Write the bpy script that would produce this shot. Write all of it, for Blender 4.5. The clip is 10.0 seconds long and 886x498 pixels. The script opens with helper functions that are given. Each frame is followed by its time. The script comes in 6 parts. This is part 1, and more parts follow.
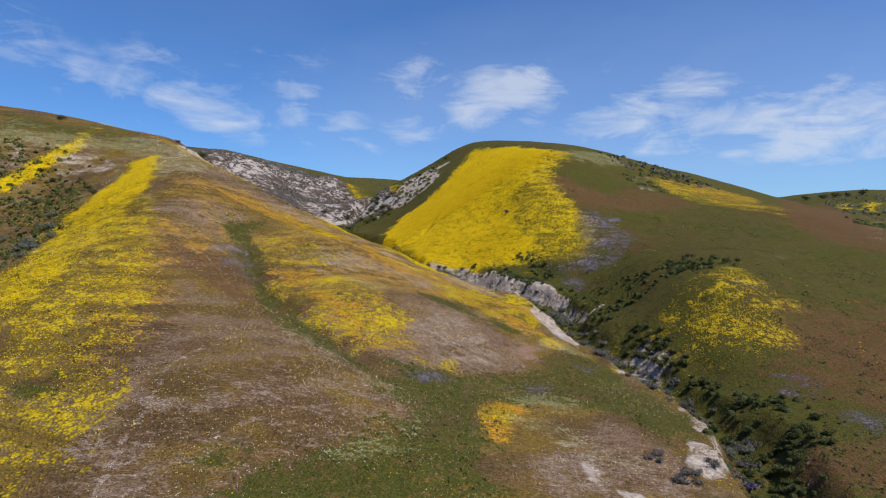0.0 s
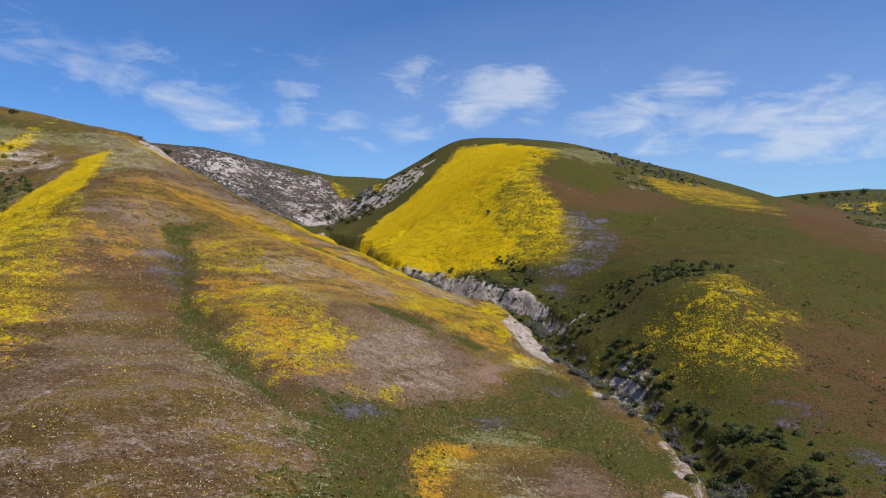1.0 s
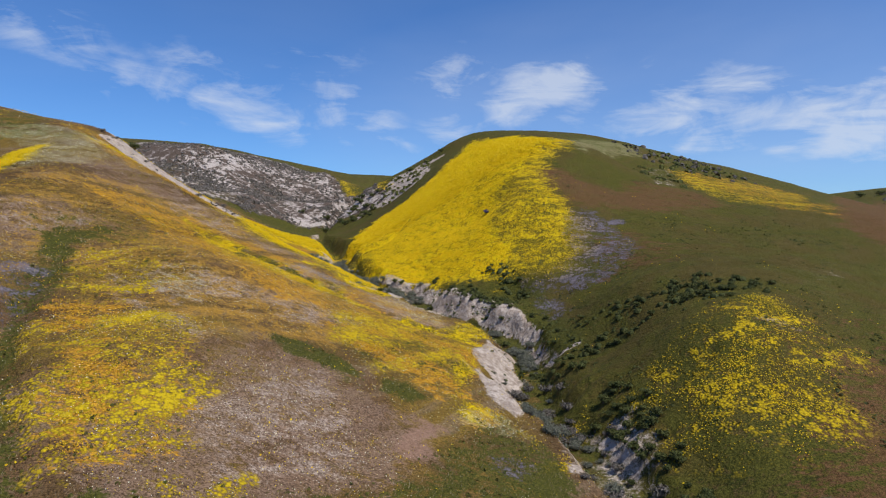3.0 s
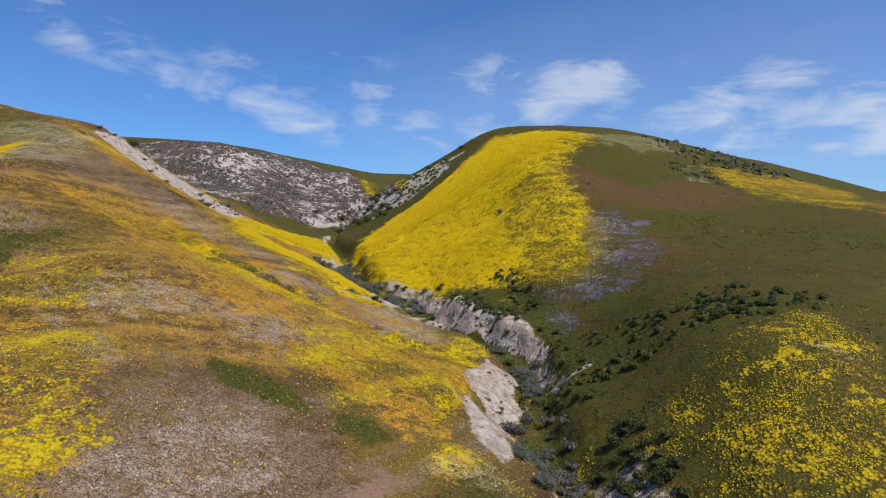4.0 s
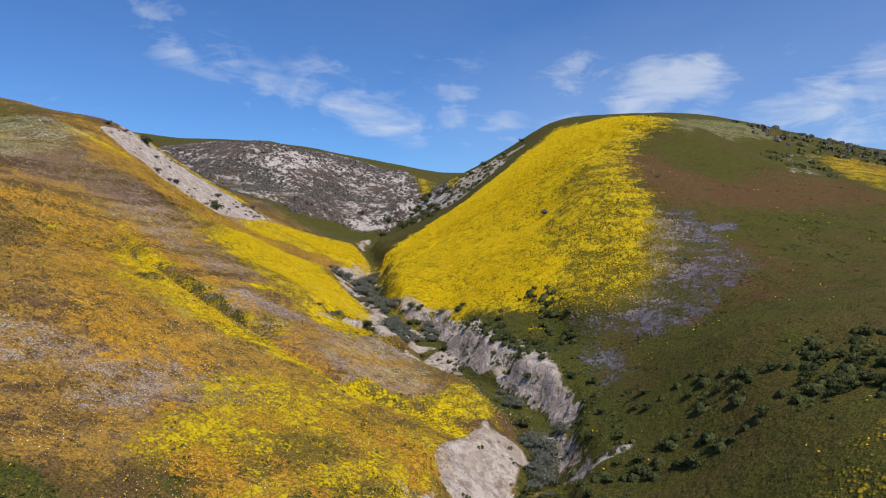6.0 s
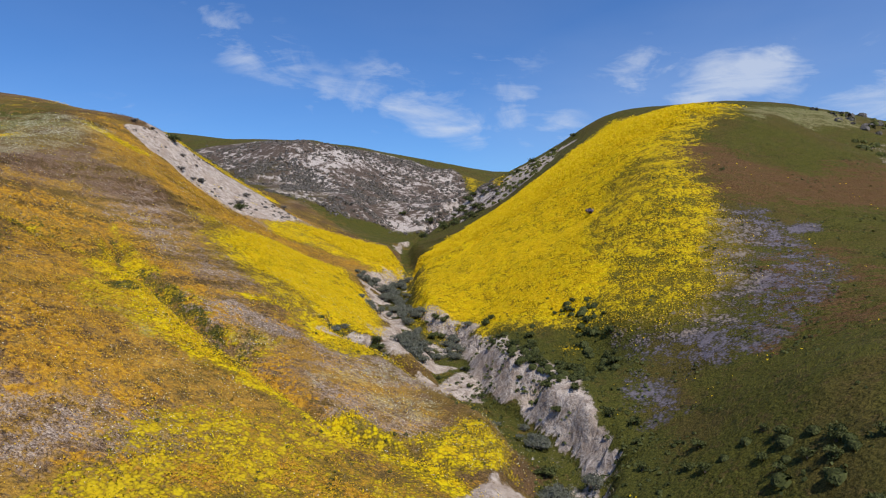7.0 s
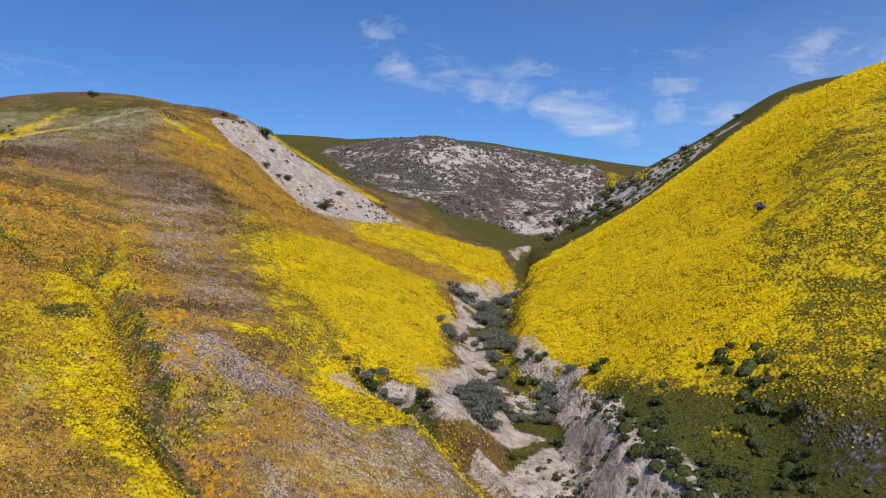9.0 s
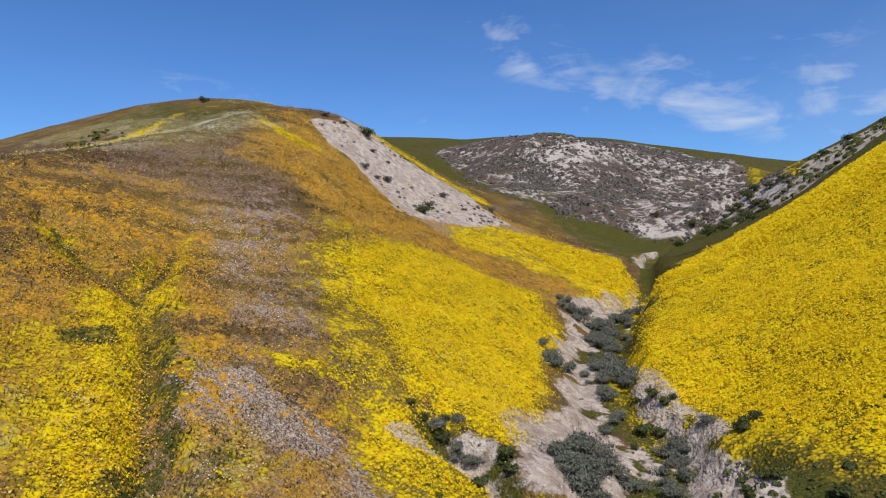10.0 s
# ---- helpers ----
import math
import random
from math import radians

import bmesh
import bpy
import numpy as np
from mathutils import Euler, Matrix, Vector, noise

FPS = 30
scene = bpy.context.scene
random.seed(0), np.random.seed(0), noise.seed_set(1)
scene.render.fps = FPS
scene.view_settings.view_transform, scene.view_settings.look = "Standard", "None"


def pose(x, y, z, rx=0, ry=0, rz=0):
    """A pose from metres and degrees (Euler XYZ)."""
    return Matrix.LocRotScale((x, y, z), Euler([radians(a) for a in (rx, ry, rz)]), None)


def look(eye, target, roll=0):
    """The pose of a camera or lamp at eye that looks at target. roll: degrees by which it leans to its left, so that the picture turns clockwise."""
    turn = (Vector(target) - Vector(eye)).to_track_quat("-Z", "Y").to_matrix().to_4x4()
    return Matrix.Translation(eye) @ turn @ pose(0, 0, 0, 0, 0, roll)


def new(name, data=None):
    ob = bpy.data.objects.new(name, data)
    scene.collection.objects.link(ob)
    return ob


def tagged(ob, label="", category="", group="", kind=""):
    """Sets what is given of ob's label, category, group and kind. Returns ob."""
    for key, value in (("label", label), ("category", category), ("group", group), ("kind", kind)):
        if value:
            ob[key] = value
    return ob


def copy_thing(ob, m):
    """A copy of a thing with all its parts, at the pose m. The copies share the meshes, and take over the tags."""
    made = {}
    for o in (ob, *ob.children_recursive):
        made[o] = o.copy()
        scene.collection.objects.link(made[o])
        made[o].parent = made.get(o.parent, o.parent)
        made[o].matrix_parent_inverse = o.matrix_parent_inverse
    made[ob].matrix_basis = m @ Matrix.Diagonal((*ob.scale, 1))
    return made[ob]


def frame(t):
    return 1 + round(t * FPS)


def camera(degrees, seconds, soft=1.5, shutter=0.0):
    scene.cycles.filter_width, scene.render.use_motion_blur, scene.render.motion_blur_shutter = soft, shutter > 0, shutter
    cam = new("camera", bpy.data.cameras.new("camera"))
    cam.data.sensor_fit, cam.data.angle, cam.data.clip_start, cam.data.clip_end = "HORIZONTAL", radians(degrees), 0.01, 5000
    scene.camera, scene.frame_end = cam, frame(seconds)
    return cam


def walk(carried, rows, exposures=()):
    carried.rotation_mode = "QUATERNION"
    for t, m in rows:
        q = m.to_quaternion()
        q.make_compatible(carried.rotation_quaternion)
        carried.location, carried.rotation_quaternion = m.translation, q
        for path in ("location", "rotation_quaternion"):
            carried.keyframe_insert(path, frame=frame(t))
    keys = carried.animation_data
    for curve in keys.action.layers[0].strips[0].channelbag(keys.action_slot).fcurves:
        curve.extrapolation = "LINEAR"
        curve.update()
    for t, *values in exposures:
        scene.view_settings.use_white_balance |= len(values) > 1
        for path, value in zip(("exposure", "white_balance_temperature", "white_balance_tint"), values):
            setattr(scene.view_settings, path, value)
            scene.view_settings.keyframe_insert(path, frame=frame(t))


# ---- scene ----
cam = camera(69.6, 10.0, soft=1.15)
METRES, EYE, TILT, LEAN, TURN = 80.0, 20.0, -1.2, 0.0, 0.0
ROWS = [
    (0.0, 0.0, 0.0, 0.0, 0.0, 0.0, 0.0),
    (0.5, 0.0234, 0.0437, 0.0036, -0.05, -0.02, 0.0),
    (1.0, 0.0471, 0.0873, 0.0068, -0.07, -0.05, -0.02),
    (1.5, 0.0705, 0.1314, 0.01, 0.29, -0.08, -0.05),
    (2.0, 0.0935, 0.1769, 0.0127, 1.09, -0.07, -0.06),
    (3.5, 0.1551, 0.3148, 0.0218, 4.77, -0.18, -0.1),
    (4.0, 0.1733, 0.3631, 0.0247, 6.41, -0.18, -0.15),
    (4.5, 0.1898, 0.4127, 0.0278, 8.07, -0.19, -0.2),
    (5.0, 0.2046, 0.4633, 0.0307, 9.8, -0.17, -0.23),
    (5.5, 0.2169, 0.5136, 0.0334, 11.7, -0.15, -0.27),
    (7.0, 0.238, 0.6617, 0.04, 19.31, -0.12, -0.43),
    (7.5, 0.2382, 0.711, 0.0414, 21.73, -0.12, -0.47),
    (8.0, 0.2347, 0.7608, 0.0431, 24.12, -0.15, -0.52),
    (8.5, 0.2269, 0.81, 0.0448, 27.46, -0.16, -0.63),
    (9.0, 0.2144, 0.8581, 0.048, 32.62, -0.16, -0.77),
    (9.5, 0.1989, 0.902, 0.0518, 38.11, -0.17, -0.87),
    (10.0, 0.1796, 0.9413, 0.0557, 43.58, -0.23, -0.99),
]
walk(cam, [(t, pose(0, 0, EYE, TILT, LEAN, TURN) @ pose(METRES * x, METRES * y, METRES * z, 90 + pitch, roll, yaw)) for t, x, y, z, yaw, pitch, roll in ROWS])

# ---- sky, sun and exposure ----
scene.view_settings.exposure = 0.0
SUN_HEIGHT, SUN_WAY = radians(58), radians(122)   # elevation; compass angle from +y towards +x
world = bpy.data.worlds.new("sky")
scene.world = world
world.use_nodes = True
wt = world.node_tree
wt.nodes.clear()


def wnode(kind, **settings):
    n = wt.nodes.new(kind)
    for key, value in settings.items():
        if key == "operation":
            n.operation = value
        elif key == "inputs":
            for slot, v in value.items():
                n.inputs[slot].default_value = v
    return n


def wmath(op, a, b=None):
    n = wnode("ShaderNodeMath", operation=op)
    for slot, v in ((0, a), (1, b)):
        if v is None:
            continue
        if isinstance(v, (int, float)):
            n.inputs[slot].default_value = v
        else:
            wt.links.new(v, n.inputs[slot])
    return n.outputs[0]


sky = wt.nodes.new("ShaderNodeTexSky")
sky.sky_type, sky.sun_disc = "NISHITA", False
sky.sun_elevation, sky.sun_rotation = SUN_HEIGHT, SUN_WAY
sky.altitude, sky.air_density, sky.dust_density, sky.ozone_density = 900, 1.0, 0.1, 1.5
coords = wt.nodes.new("ShaderNodeTexCoord")
split = wt.nodes.new("ShaderNodeSeparateXYZ")
wt.links.new(coords.outputs["Generated"], split.inputs[0])
SX, SY, SZ = split.outputs
# clouds live in azimuth (degrees, left positive) and elevation
AZ = wmath("MULTIPLY", wmath("ARCTAN2", wmath("MULTIPLY", SX, -1.0), SY), 57.29578)
EL = wmath("MULTIPLY", wmath("ARCSINE", SZ), 57.29578)
flat = wt.nodes.new("ShaderNodeCombineXYZ")
wt.links.new(AZ, flat.inputs[0])
wt.links.new(EL, flat.inputs[1])


def cloud_noise(turn, stretch, scale, detail, rough, warp):
    m = wt.nodes.new("ShaderNodeMapping")
    m.inputs["Rotation"].default_value = (0, 0, radians(turn))
    m.inputs["Scale"].default_value = stretch
    wt.links.new(flat.outputs[0], m.inputs["Vector"])
    n = wt.nodes.new("ShaderNodeTexNoise")
    n.inputs["Scale"].default_value = scale
    n.inputs["Detail"].default_value = detail
    n.inputs["Roughness"].default_value = rough
    n.inputs["Distortion"].default_value = warp
    wt.links.new(m.outputs[0], n.inputs["Vector"])
    return n.outputs["Fac"]


streaks = cloud_noise(24, (0.26, 1.0, 1.0), 0.40, 8, 0.62, 1.2)
puffs = cloud_noise(-40, (0.55, 1.0, 1.0), 0.26, 8, 0.6, 0.8)
veil = cloud_noise(10, (0.25, 0.8, 1.0), 0.08, 5, 0.55, 0.4)
# wisps of cirrus: azimuth, elevation, half length, half height, lean in degrees, strength
WISPS = [(34.5, 14.8, 2.5, 1.9, -60, 0.5), (29.3, 11.9, 3.8, 1.9, -20, 0.5), (25.3, 11.5, 4.8, 1.4, -12, 0.55), (21.0, 11.4, 4.9, 1.9, -25, 0.95), (19.0, 10.0, 2.0, 0.8, -15, 0.9), (17.4, 15.1, 2.8, 1.2, -20, 0.35), (13.7, 14.3, 1.9, 2.8, -60, 0.35), (11.2, 10.6, 3.8, 2.2, -35, 0.65), (9.8, 9.0, 1.9, 0.7, -15, 0.75), (6.8, 7.8, 1.9, 0.5, -10, 0.4), (2.2, 14.0, 2.9, 1.6, 20, 0.75), (2.5, 9.4, 2.2, 1.2, 0, 0.7), (-4.9, 12.5, 3.6, 2.0, 15, 1.1)]
WISPS += [(-8.6, 11.2, 2.9, 1.4, 20, 0.7), (-13.3, 13.4, 2.3, 0.8, 25, 0.4), (-16.1, 10.2, 4.2, 1.8, 5, 1.0), (-20.2, 10.6, 3.6, 2.2, 15, 0.9), (-19.3, 7.6, 2.8, 0.7, 0, 0.8), (-25.0, 6.6, 1.2, 0.4, 0, 0.6), (-26.2, 9.4, 3.9, 1.6, -5, 1.0), (-29.4, 7.0, 2.6, 0.7, 0, 0.8), (-31.7, 8.7, 4.5, 2.2, 15, 1.1), (-33.8, 6.4, 2.5, 0.7, 5, 0.7), (-32.4, 11.5, 4.5, 0.7, 22, 0.4), (35.2, 15.2, 5.2, 1.8, -28, 0.6), (38.5, 16.5, 4.0, 1.2, -15, 0.45), (43, 10.2, 4, 0.8, 0, 0.35), (68, 12.4, 9, 0.9, -8, 0.4), (-48, 12, 9, 2.5, 10, 1.0), (-80, 22, 12, 4, -10, 0.8), (95, 22, 12, 4, 10, 0.7), (130, 25, 16, 5, 10, 0.7), (-130, 22, 16, 5, 0, 0.7)]
cover = None
for az, el, long, high, lean, strength in WISPS:
    c, s = math.cos(radians(lean)), math.sin(radians(lean))
    da, de = wmath("SUBTRACT", AZ, az), wmath("SUBTRACT", EL, el)
    u = wmath("ADD", wmath("MULTIPLY", da, c / long), wmath("MULTIPLY", de, -s / long))
    v = wmath("ADD", wmath("MULTIPLY", da, s / high), wmath("MULTIPLY", de, c / high))
    r2 = wmath("ADD", wmath("MULTIPLY", u, u), wmath("MULTIPLY", v, v))
    bump = wmath("MULTIPLY", wmath("MAXIMUM", wmath("SUBTRACT", 1.0, wmath("MULTIPLY", r2, 0.30)), 0.0), strength)
    cover = bump if cover is None else wmath("MAXIMUM", cover, bump)
fibre = wmath("ADD", wmath("MULTIPLY", wmath("SUBTRACT", streaks, 0.5), 2.6), wmath("MULTIPLY", wmath("SUBTRACT", puffs, 0.5), 2.4))
body = wmath("MULTIPLY", wmath("MAXIMUM", wmath("SUBTRACT", wmath("ADD", wmath("MULTIPLY", cover, 0.66), wmath("MULTIPLY", fibre, 0.62)), 0.30), 0.0), 0.95)
sheet_u, sheet_v = wmath("MULTIPLY", wmath("ADD", AZ, 16), 1 / 36), wmath("MULTIPLY", wmath("SUBTRACT", EL, 9), 1 / 12)
sheet = wmath("MAXIMUM", wmath("SUBTRACT", 1.0, wmath("ADD", wmath("MULTIPLY", sheet_u, sheet_u), wmath("MULTIPLY", sheet_v, sheet_v))), 0.0)
haze = wmath("ADD", wmath("MULTIPLY", wmath("MAXIMUM", wmath("SUBTRACT", veil, 0.40), 0.0), 0.15), wmath("MULTIPLY", wmath("MULTIPLY", sheet, veil), 0.28))
amount = wmath("MINIMUM", wmath("ADD", wmath("MULTIPLY", body, wmath("MINIMUM", wmath("MULTIPLY", cover, 1.8), 1.0)), haze), 0.64)
mix = wt.nodes.new("ShaderNodeMix")
mix.data_type = "RGBA"
wt.links.new(amount, mix.inputs["Factor"])
deep = wt.nodes.new("ShaderNodeMix")   # the film's deeper blue
deep.data_type, deep.blend_type = "RGBA", "MULTIPLY"
deep.inputs["Factor"].default_value = 1.0
wt.links.new(sky.outputs[0], deep.inputs["A"])
deep.inputs["B"].default_value = (0.56, 0.95, 1.49, 1)
wt.links.new(deep.outputs["Result"], mix.inputs["A"])
mix.inputs["B"].default_value = (8.0, 8.6, 9.6, 1)
back = wt.nodes.new("ShaderNodeBackground")
back.inputs["Strength"].default_value = 0.087
wt.links.new(mix.outputs["Result"], back.inputs["Color"])
wout = wt.nodes.new("ShaderNodeOutputWorld")
wt.links.new(back.outputs[0], wout.inputs[0])

sun_data = bpy.data.lights.new("sun", "SUN")
sun_data.energy, sun_data.angle, sun_data.color = 3.9, radians(0.53), (1.0, 0.95, 0.87)
sun = new("sun", sun_data)
sun_dir = Vector((math.sin(SUN_WAY) * math.cos(SUN_HEIGHT), math.cos(SUN_WAY) * math.cos(SUN_HEIGHT), math.sin(SUN_HEIGHT)))
sun.matrix_world = look(sun_dir * 300, (0, 0, 0))

# ---- materials ----
class Shader:
    """A node material under construction."""

    def __init__(self, name, rough=0.9, spec=0.2):
        self.mat = bpy.data.materials.new(name)
        self.mat.use_nodes = True
        self.t = self.mat.node_tree
        self.bsdf = self.t.nodes["Principled BSDF"]
        self.bsdf.inputs["Roughness"].default_value = rough
        self.bsdf.inputs["Specular IOR Level"].default_value = spec
        self.place = self.t.nodes.new("ShaderNodeTexCoord").outputs["Object"]

    def put(self, socket, value):
        if isinstance(value, bpy.types.NodeSocket):
            self.t.links.new(value, socket)
        else:
            socket.default_value = value

    def math(self, op, a, b=0.0, c=None):
        n = self.t.nodes.new("ShaderNodeMath")
        n.operation = op
        self.put(n.inputs[0], a)
        self.put(n.inputs[1], b)
        if c is not None:
            self.put(n.inputs[2], c)
        return n.outputs[0]

    def noise(self, scale, detail=3.0, rough=0.6, warp=0.0, stretch=None):
        n = self.t.nodes.new("ShaderNodeTexNoise")
        n.inputs["Scale"].default_value = scale
        n.inputs["Detail"].default_value = detail
        n.inputs["Roughness"].default_value = rough
        n.inputs["Distortion"].default_value = warp
        if stretch:
            m = self.t.nodes.new("ShaderNodeMapping")
            m.inputs["Scale"].default_value = stretch
            self.t.links.new(self.place, m.inputs["Vector"])
            self.t.links.new(m.outputs[0], n.inputs["Vector"])
        else:
            self.t.links.new(self.place, n.inputs["Vector"])
        return n.outputs["Fac"]

    def cells(self, scale):
        n = self.t.nodes.new("ShaderNodeTexVoronoi")
        n.inputs["Scale"].default_value = scale
        self.t.links.new(self.place, n.inputs["Vector"])
        return n.outputs["Distance"]

    def attr(self, name):
        n = self.t.nodes.new("ShaderNodeAttribute")
        n.attribute_name = name
        return n.outputs["Fac"]

    def island(self):
        return self.t.nodes.new("ShaderNodeNewGeometry").outputs["Random Per Island"]

    def any_object(self):
        return self.t.nodes.new("ShaderNodeObjectInfo").outputs["Random"]

    def step(self, value, low, high):
        n = self.t.nodes.new("ShaderNodeMapRange")
        n.interpolation_type = "SMOOTHSTEP"
        n.inputs["From Min"].default_value, n.inputs["From Max"].default_value = low, high
        self.put(n.inputs["Value"], value)
        return n.outputs["Result"]

    def mix(self, fac, a, b):
        n = self.t.nodes.new("ShaderNodeMix")
        n.data_type = "RGBA"
        for key, v in (("Factor", fac), ("A", a), ("B", b)):
            if isinstance(v, tuple):
                v = (*v, 1.0)
            self.put(n.inputs[key], v)
        return n.outputs["Result"]

    def bump(self, height, distance, strength=0.6):
        n = self.t.nodes.new("ShaderNodeBump")
        n.inputs["Strength"].default_value, n.inputs["Distance"].default_value = strength, distance
        self.put(n.inputs["Height"], height)
        self.t.links.new(n.outputs[0], self.bsdf.inputs["Normal"])

    def lift(self, amount):
        """Thin leaves scatter light as a soft sward does: lean their shading upwards."""
        geo = self.t.nodes.new("ShaderNodeNewGeometry")
        up = self.t.nodes.new("ShaderNodeVectorMath")
        up.operation = "ADD"
        self.t.links.new(geo.outputs["Normal"], up.inputs[0])
        up.inputs[1].default_value = (0, 0, amount)
        unit = self.t.nodes.new("ShaderNodeVectorMath")
        unit.operation = "NORMALIZE"
        self.t.links.new(up.outputs[0], unit.inputs[0])
        self.t.links.new(unit.outputs[0], self.bsdf.inputs["Normal"])

    def colour(self, value):
        self.put(self.bsdf.inputs["Base Color"], (*value, 1.0) if isinstance(value, tuple) else value)
        return self.mat


YELLOW, GOLD = (0.74, 0.565, 0.006), (0.66, 0.43, 0.006)


def ground_material(name, blades=False):
    s = Shader(name, 0.95, 0.1)
    fine = s.noise(10.0, 4, 0.8)
    speck = s.noise(4.2, 4, 0.75, 0.3)
    other = s.noise(3.3, 4, 0.75, 0.4, (1.0, 1.3, 1.1))
    mid = s.noise(0.9, 4, 0.65, 0.6)
    wide = s.noise(0.14, 3, 0.6, 0.6)
    comb = s.noise(1.0, 4, 0.7, 0.7, (0.55, 1.5, 2.2))
    tuft = s.cells(2.6)
    strand = s.noise(6.0, 4, 0.75, 2.2, (0.42, 1.4, 1.4))   # stalks combed down the slope
    stalk = s.math("ADD", s.math("MULTIPLY", fine, 0.45), s.math("MULTIPLY", strand, 0.55))

    def mottle(grain, coarse):
        """Patchiness about zero: clumps of a hand to a metre across."""
        a = s.math("MULTIPLY", s.math("SUBTRACT", grain, 0.5), 1.7)
        b = s.math("MULTIPLY", s.math("SUBTRACT", coarse, 0.5), 1.5)
        c = s.math("ADD", s.math("MULTIPLY", s.math("SUBTRACT", comb, 0.5), 0.5), s.math("MULTIPLY", s.math("SUBTRACT", s.attr("streak"), 0.5), 0.55))
        return s.math("ADD", s.math("ADD", a, b), c)

    first, second = mottle(speck, mid), mottle(other, comb)

    def on(name, which=None, spread=1.0, crisp=0.16, gain=1.0):
        jitter = s.math("MULTIPLY", first if which is None else which, spread)
        value = s.math("ADD", s.math("MULTIPLY", s.attr(name), gain), jitter)
        return s.math("MULTIPLY", s.step(value, 0.5 - crisp, 0.5 + crisp), s.step(s.attr(name), 0.0, 0.16))

    # clumps of flowering plants: big cells of half a metre, small ones of a hand, thinning to single plants
    gap = s.math("ADD", s.math("MULTIPLY", s.cells(1.7), 0.40), s.math("MULTIPLY", s.cells(5.5), 0.52))
    gap = s.math("ADD", gap, s.math("MULTIPLY", s.math("SUBTRACT", speck, 0.5), 0.40))
    drift = s.math("ADD", s.math("MULTIPLY", s.math("SUBTRACT", mid, 0.5), 0.70), s.math("MULTIPLY", s.math("SUBTRACT", s.attr("streak"), 0.5), 0.55))

    def clumps(name, gain=0.38, crisp=0.13):
        """Share of flowering clumps, and how far inside a clump."""
        within_ = s.math("SUBTRACT", s.math("ADD", s.math("MULTIPLY_ADD", s.attr(name), gain, 0.29), drift), gap)
        shown = s.math("MULTIPLY", s.step(within_, -crisp, crisp), s.step(s.attr(name), 0.02, 0.2))
        return shown, s.step(within_, -0.02, 0.30)

    def two(dark, light, low=0.37, high=0.63, by=None):
        return s.mix(s.step(fine if by is None else by, low, high), dark, light)

    brown = two((0.044, 0.025, 0.011), (0.215, 0.124, 0.058), 0.40, 0.60, stalk)
    brown = s.mix(s.step(second, -0.05, 0.3), brown, two((0.070, 0.043, 0.020), (0.225, 0.145, 0.080), 0.40, 0.60, stalk))
    brown = s.mix(s.step(wide, 0.38, 0.60), brown, two((0.075, 0.050, 0.010), (0.29, 0.180, 0.040), 0.40, 0.60, stalk))
    brown = s.mix(s.step(first, 0.16, 0.40), brown, two((0.050, 0.048, 0.011), (0.135, 0.115, 0.028)))
    brown = s.mix(s.math("MULTIPLY", s.step(s.attr("streak"), 0.54, 0.72), 0.55), brown, two((0.115, 0.072, 0.038), (0.35, 0.245, 0.155), 0.42, 0.60, stalk))
    brown = s.mix(s.math("MULTIPLY", s.step(s.attr("streak"), 0.46, 0.30), 0.45), brown, two((0.038, 0.026, 0.009), (0.125, 0.078, 0.030)))
    brown = s.mix(s.math("MULTIPLY", on("mauve", second), 0.8), brown, two((0.070, 0.040, 0.024), (0.335, 0.220, 0.148), 0.40, 0.60, stalk))
    brown = s.mix(on("ochre", None, 1.0, 0.22, 0.85), brown, two((0.175, 0.092, 0.020), (0.48, 0.272, 0.045), 0.38, 0.60, stalk))
    olive = two((0.030, 0.032, 0.006), (0.128, 0.118, 0.021), 0.34, 0.66)
    olive = s.mix(s.step(second, 0.06, 0.36), olive, two((0.042, 0.034, 0.010), (0.150, 0.106, 0.033)))
    olive = s.mix(s.step(first, 0.14, 0.40), olive, two((0.020, 0.026, 0.006), (0.078, 0.082, 0.016), 0.4, 0.7))
    olive = s.mix(s.math("MULTIPLY", s.step(wide, 0.44, 0.64), 0.5), olive, two((0.050, 0.035, 0.010), (0.145, 0.094, 0.030)))
    base = s.mix(s.step(s.math("ADD", s.attr("olive"), s.math("SUBTRACT", mid, 0.5)), 0.3, 0.7), brown, olive)
    base = s.mix(s.math("MULTIPLY", on("rust", second), 0.75), base, two((0.065, 0.030, 0.012), (0.20, 0.10, 0.048)))
    base = s.mix(on("straw", second, 0.9, 0.25, 1.1), base, two((0.120, 0.075, 0.050), (0.53, 0.425, 0.335), 0.43, 0.59, stalk))
    base = s.mix(on("green"), base, two((0.034, 0.038, 0.007), (0.112, 0.106, 0.020)))
    base = s.mix(on("orange", second), base, two((0.26, 0.120, 0.018), (0.60, 0.318, 0.026), 0.36, 0.62, speck))
    base = s.mix(s.math("MULTIPLY", s.step(s.attr("yellow"), 0.28, 0.85), 0.85), base, two((0.085, 0.072, 0.010), (0.36, 0.255, 0.016), 0.34, 0.66))
    flower, deep_in = clumps("yellow")
    # shading is painted into the clumps: bright middles, darker rims
    bloom = s.mix(s.step(second, -0.12, 0.22), s.mix(deep_in, (0.48, 0.345, 0.006), YELLOW), s.mix(deep_in, (0.38, 0.225, 0.006), GOLD))
    bloom = s.mix(s.step(fine, 0.46, 0.30), bloom, (0.30, 0.21, 0.008))
    bloom = s.mix(s.step(s.attr("yellow"), 0.78, 0.38), bloom, s.mix(deep_in, (0.27, 0.185, 0.014), (0.56, 0.395, 0.012)))
    base = s.mix(flower, base, bloom)
    lilac, deep_lilac = clumps("purple", 0.40)
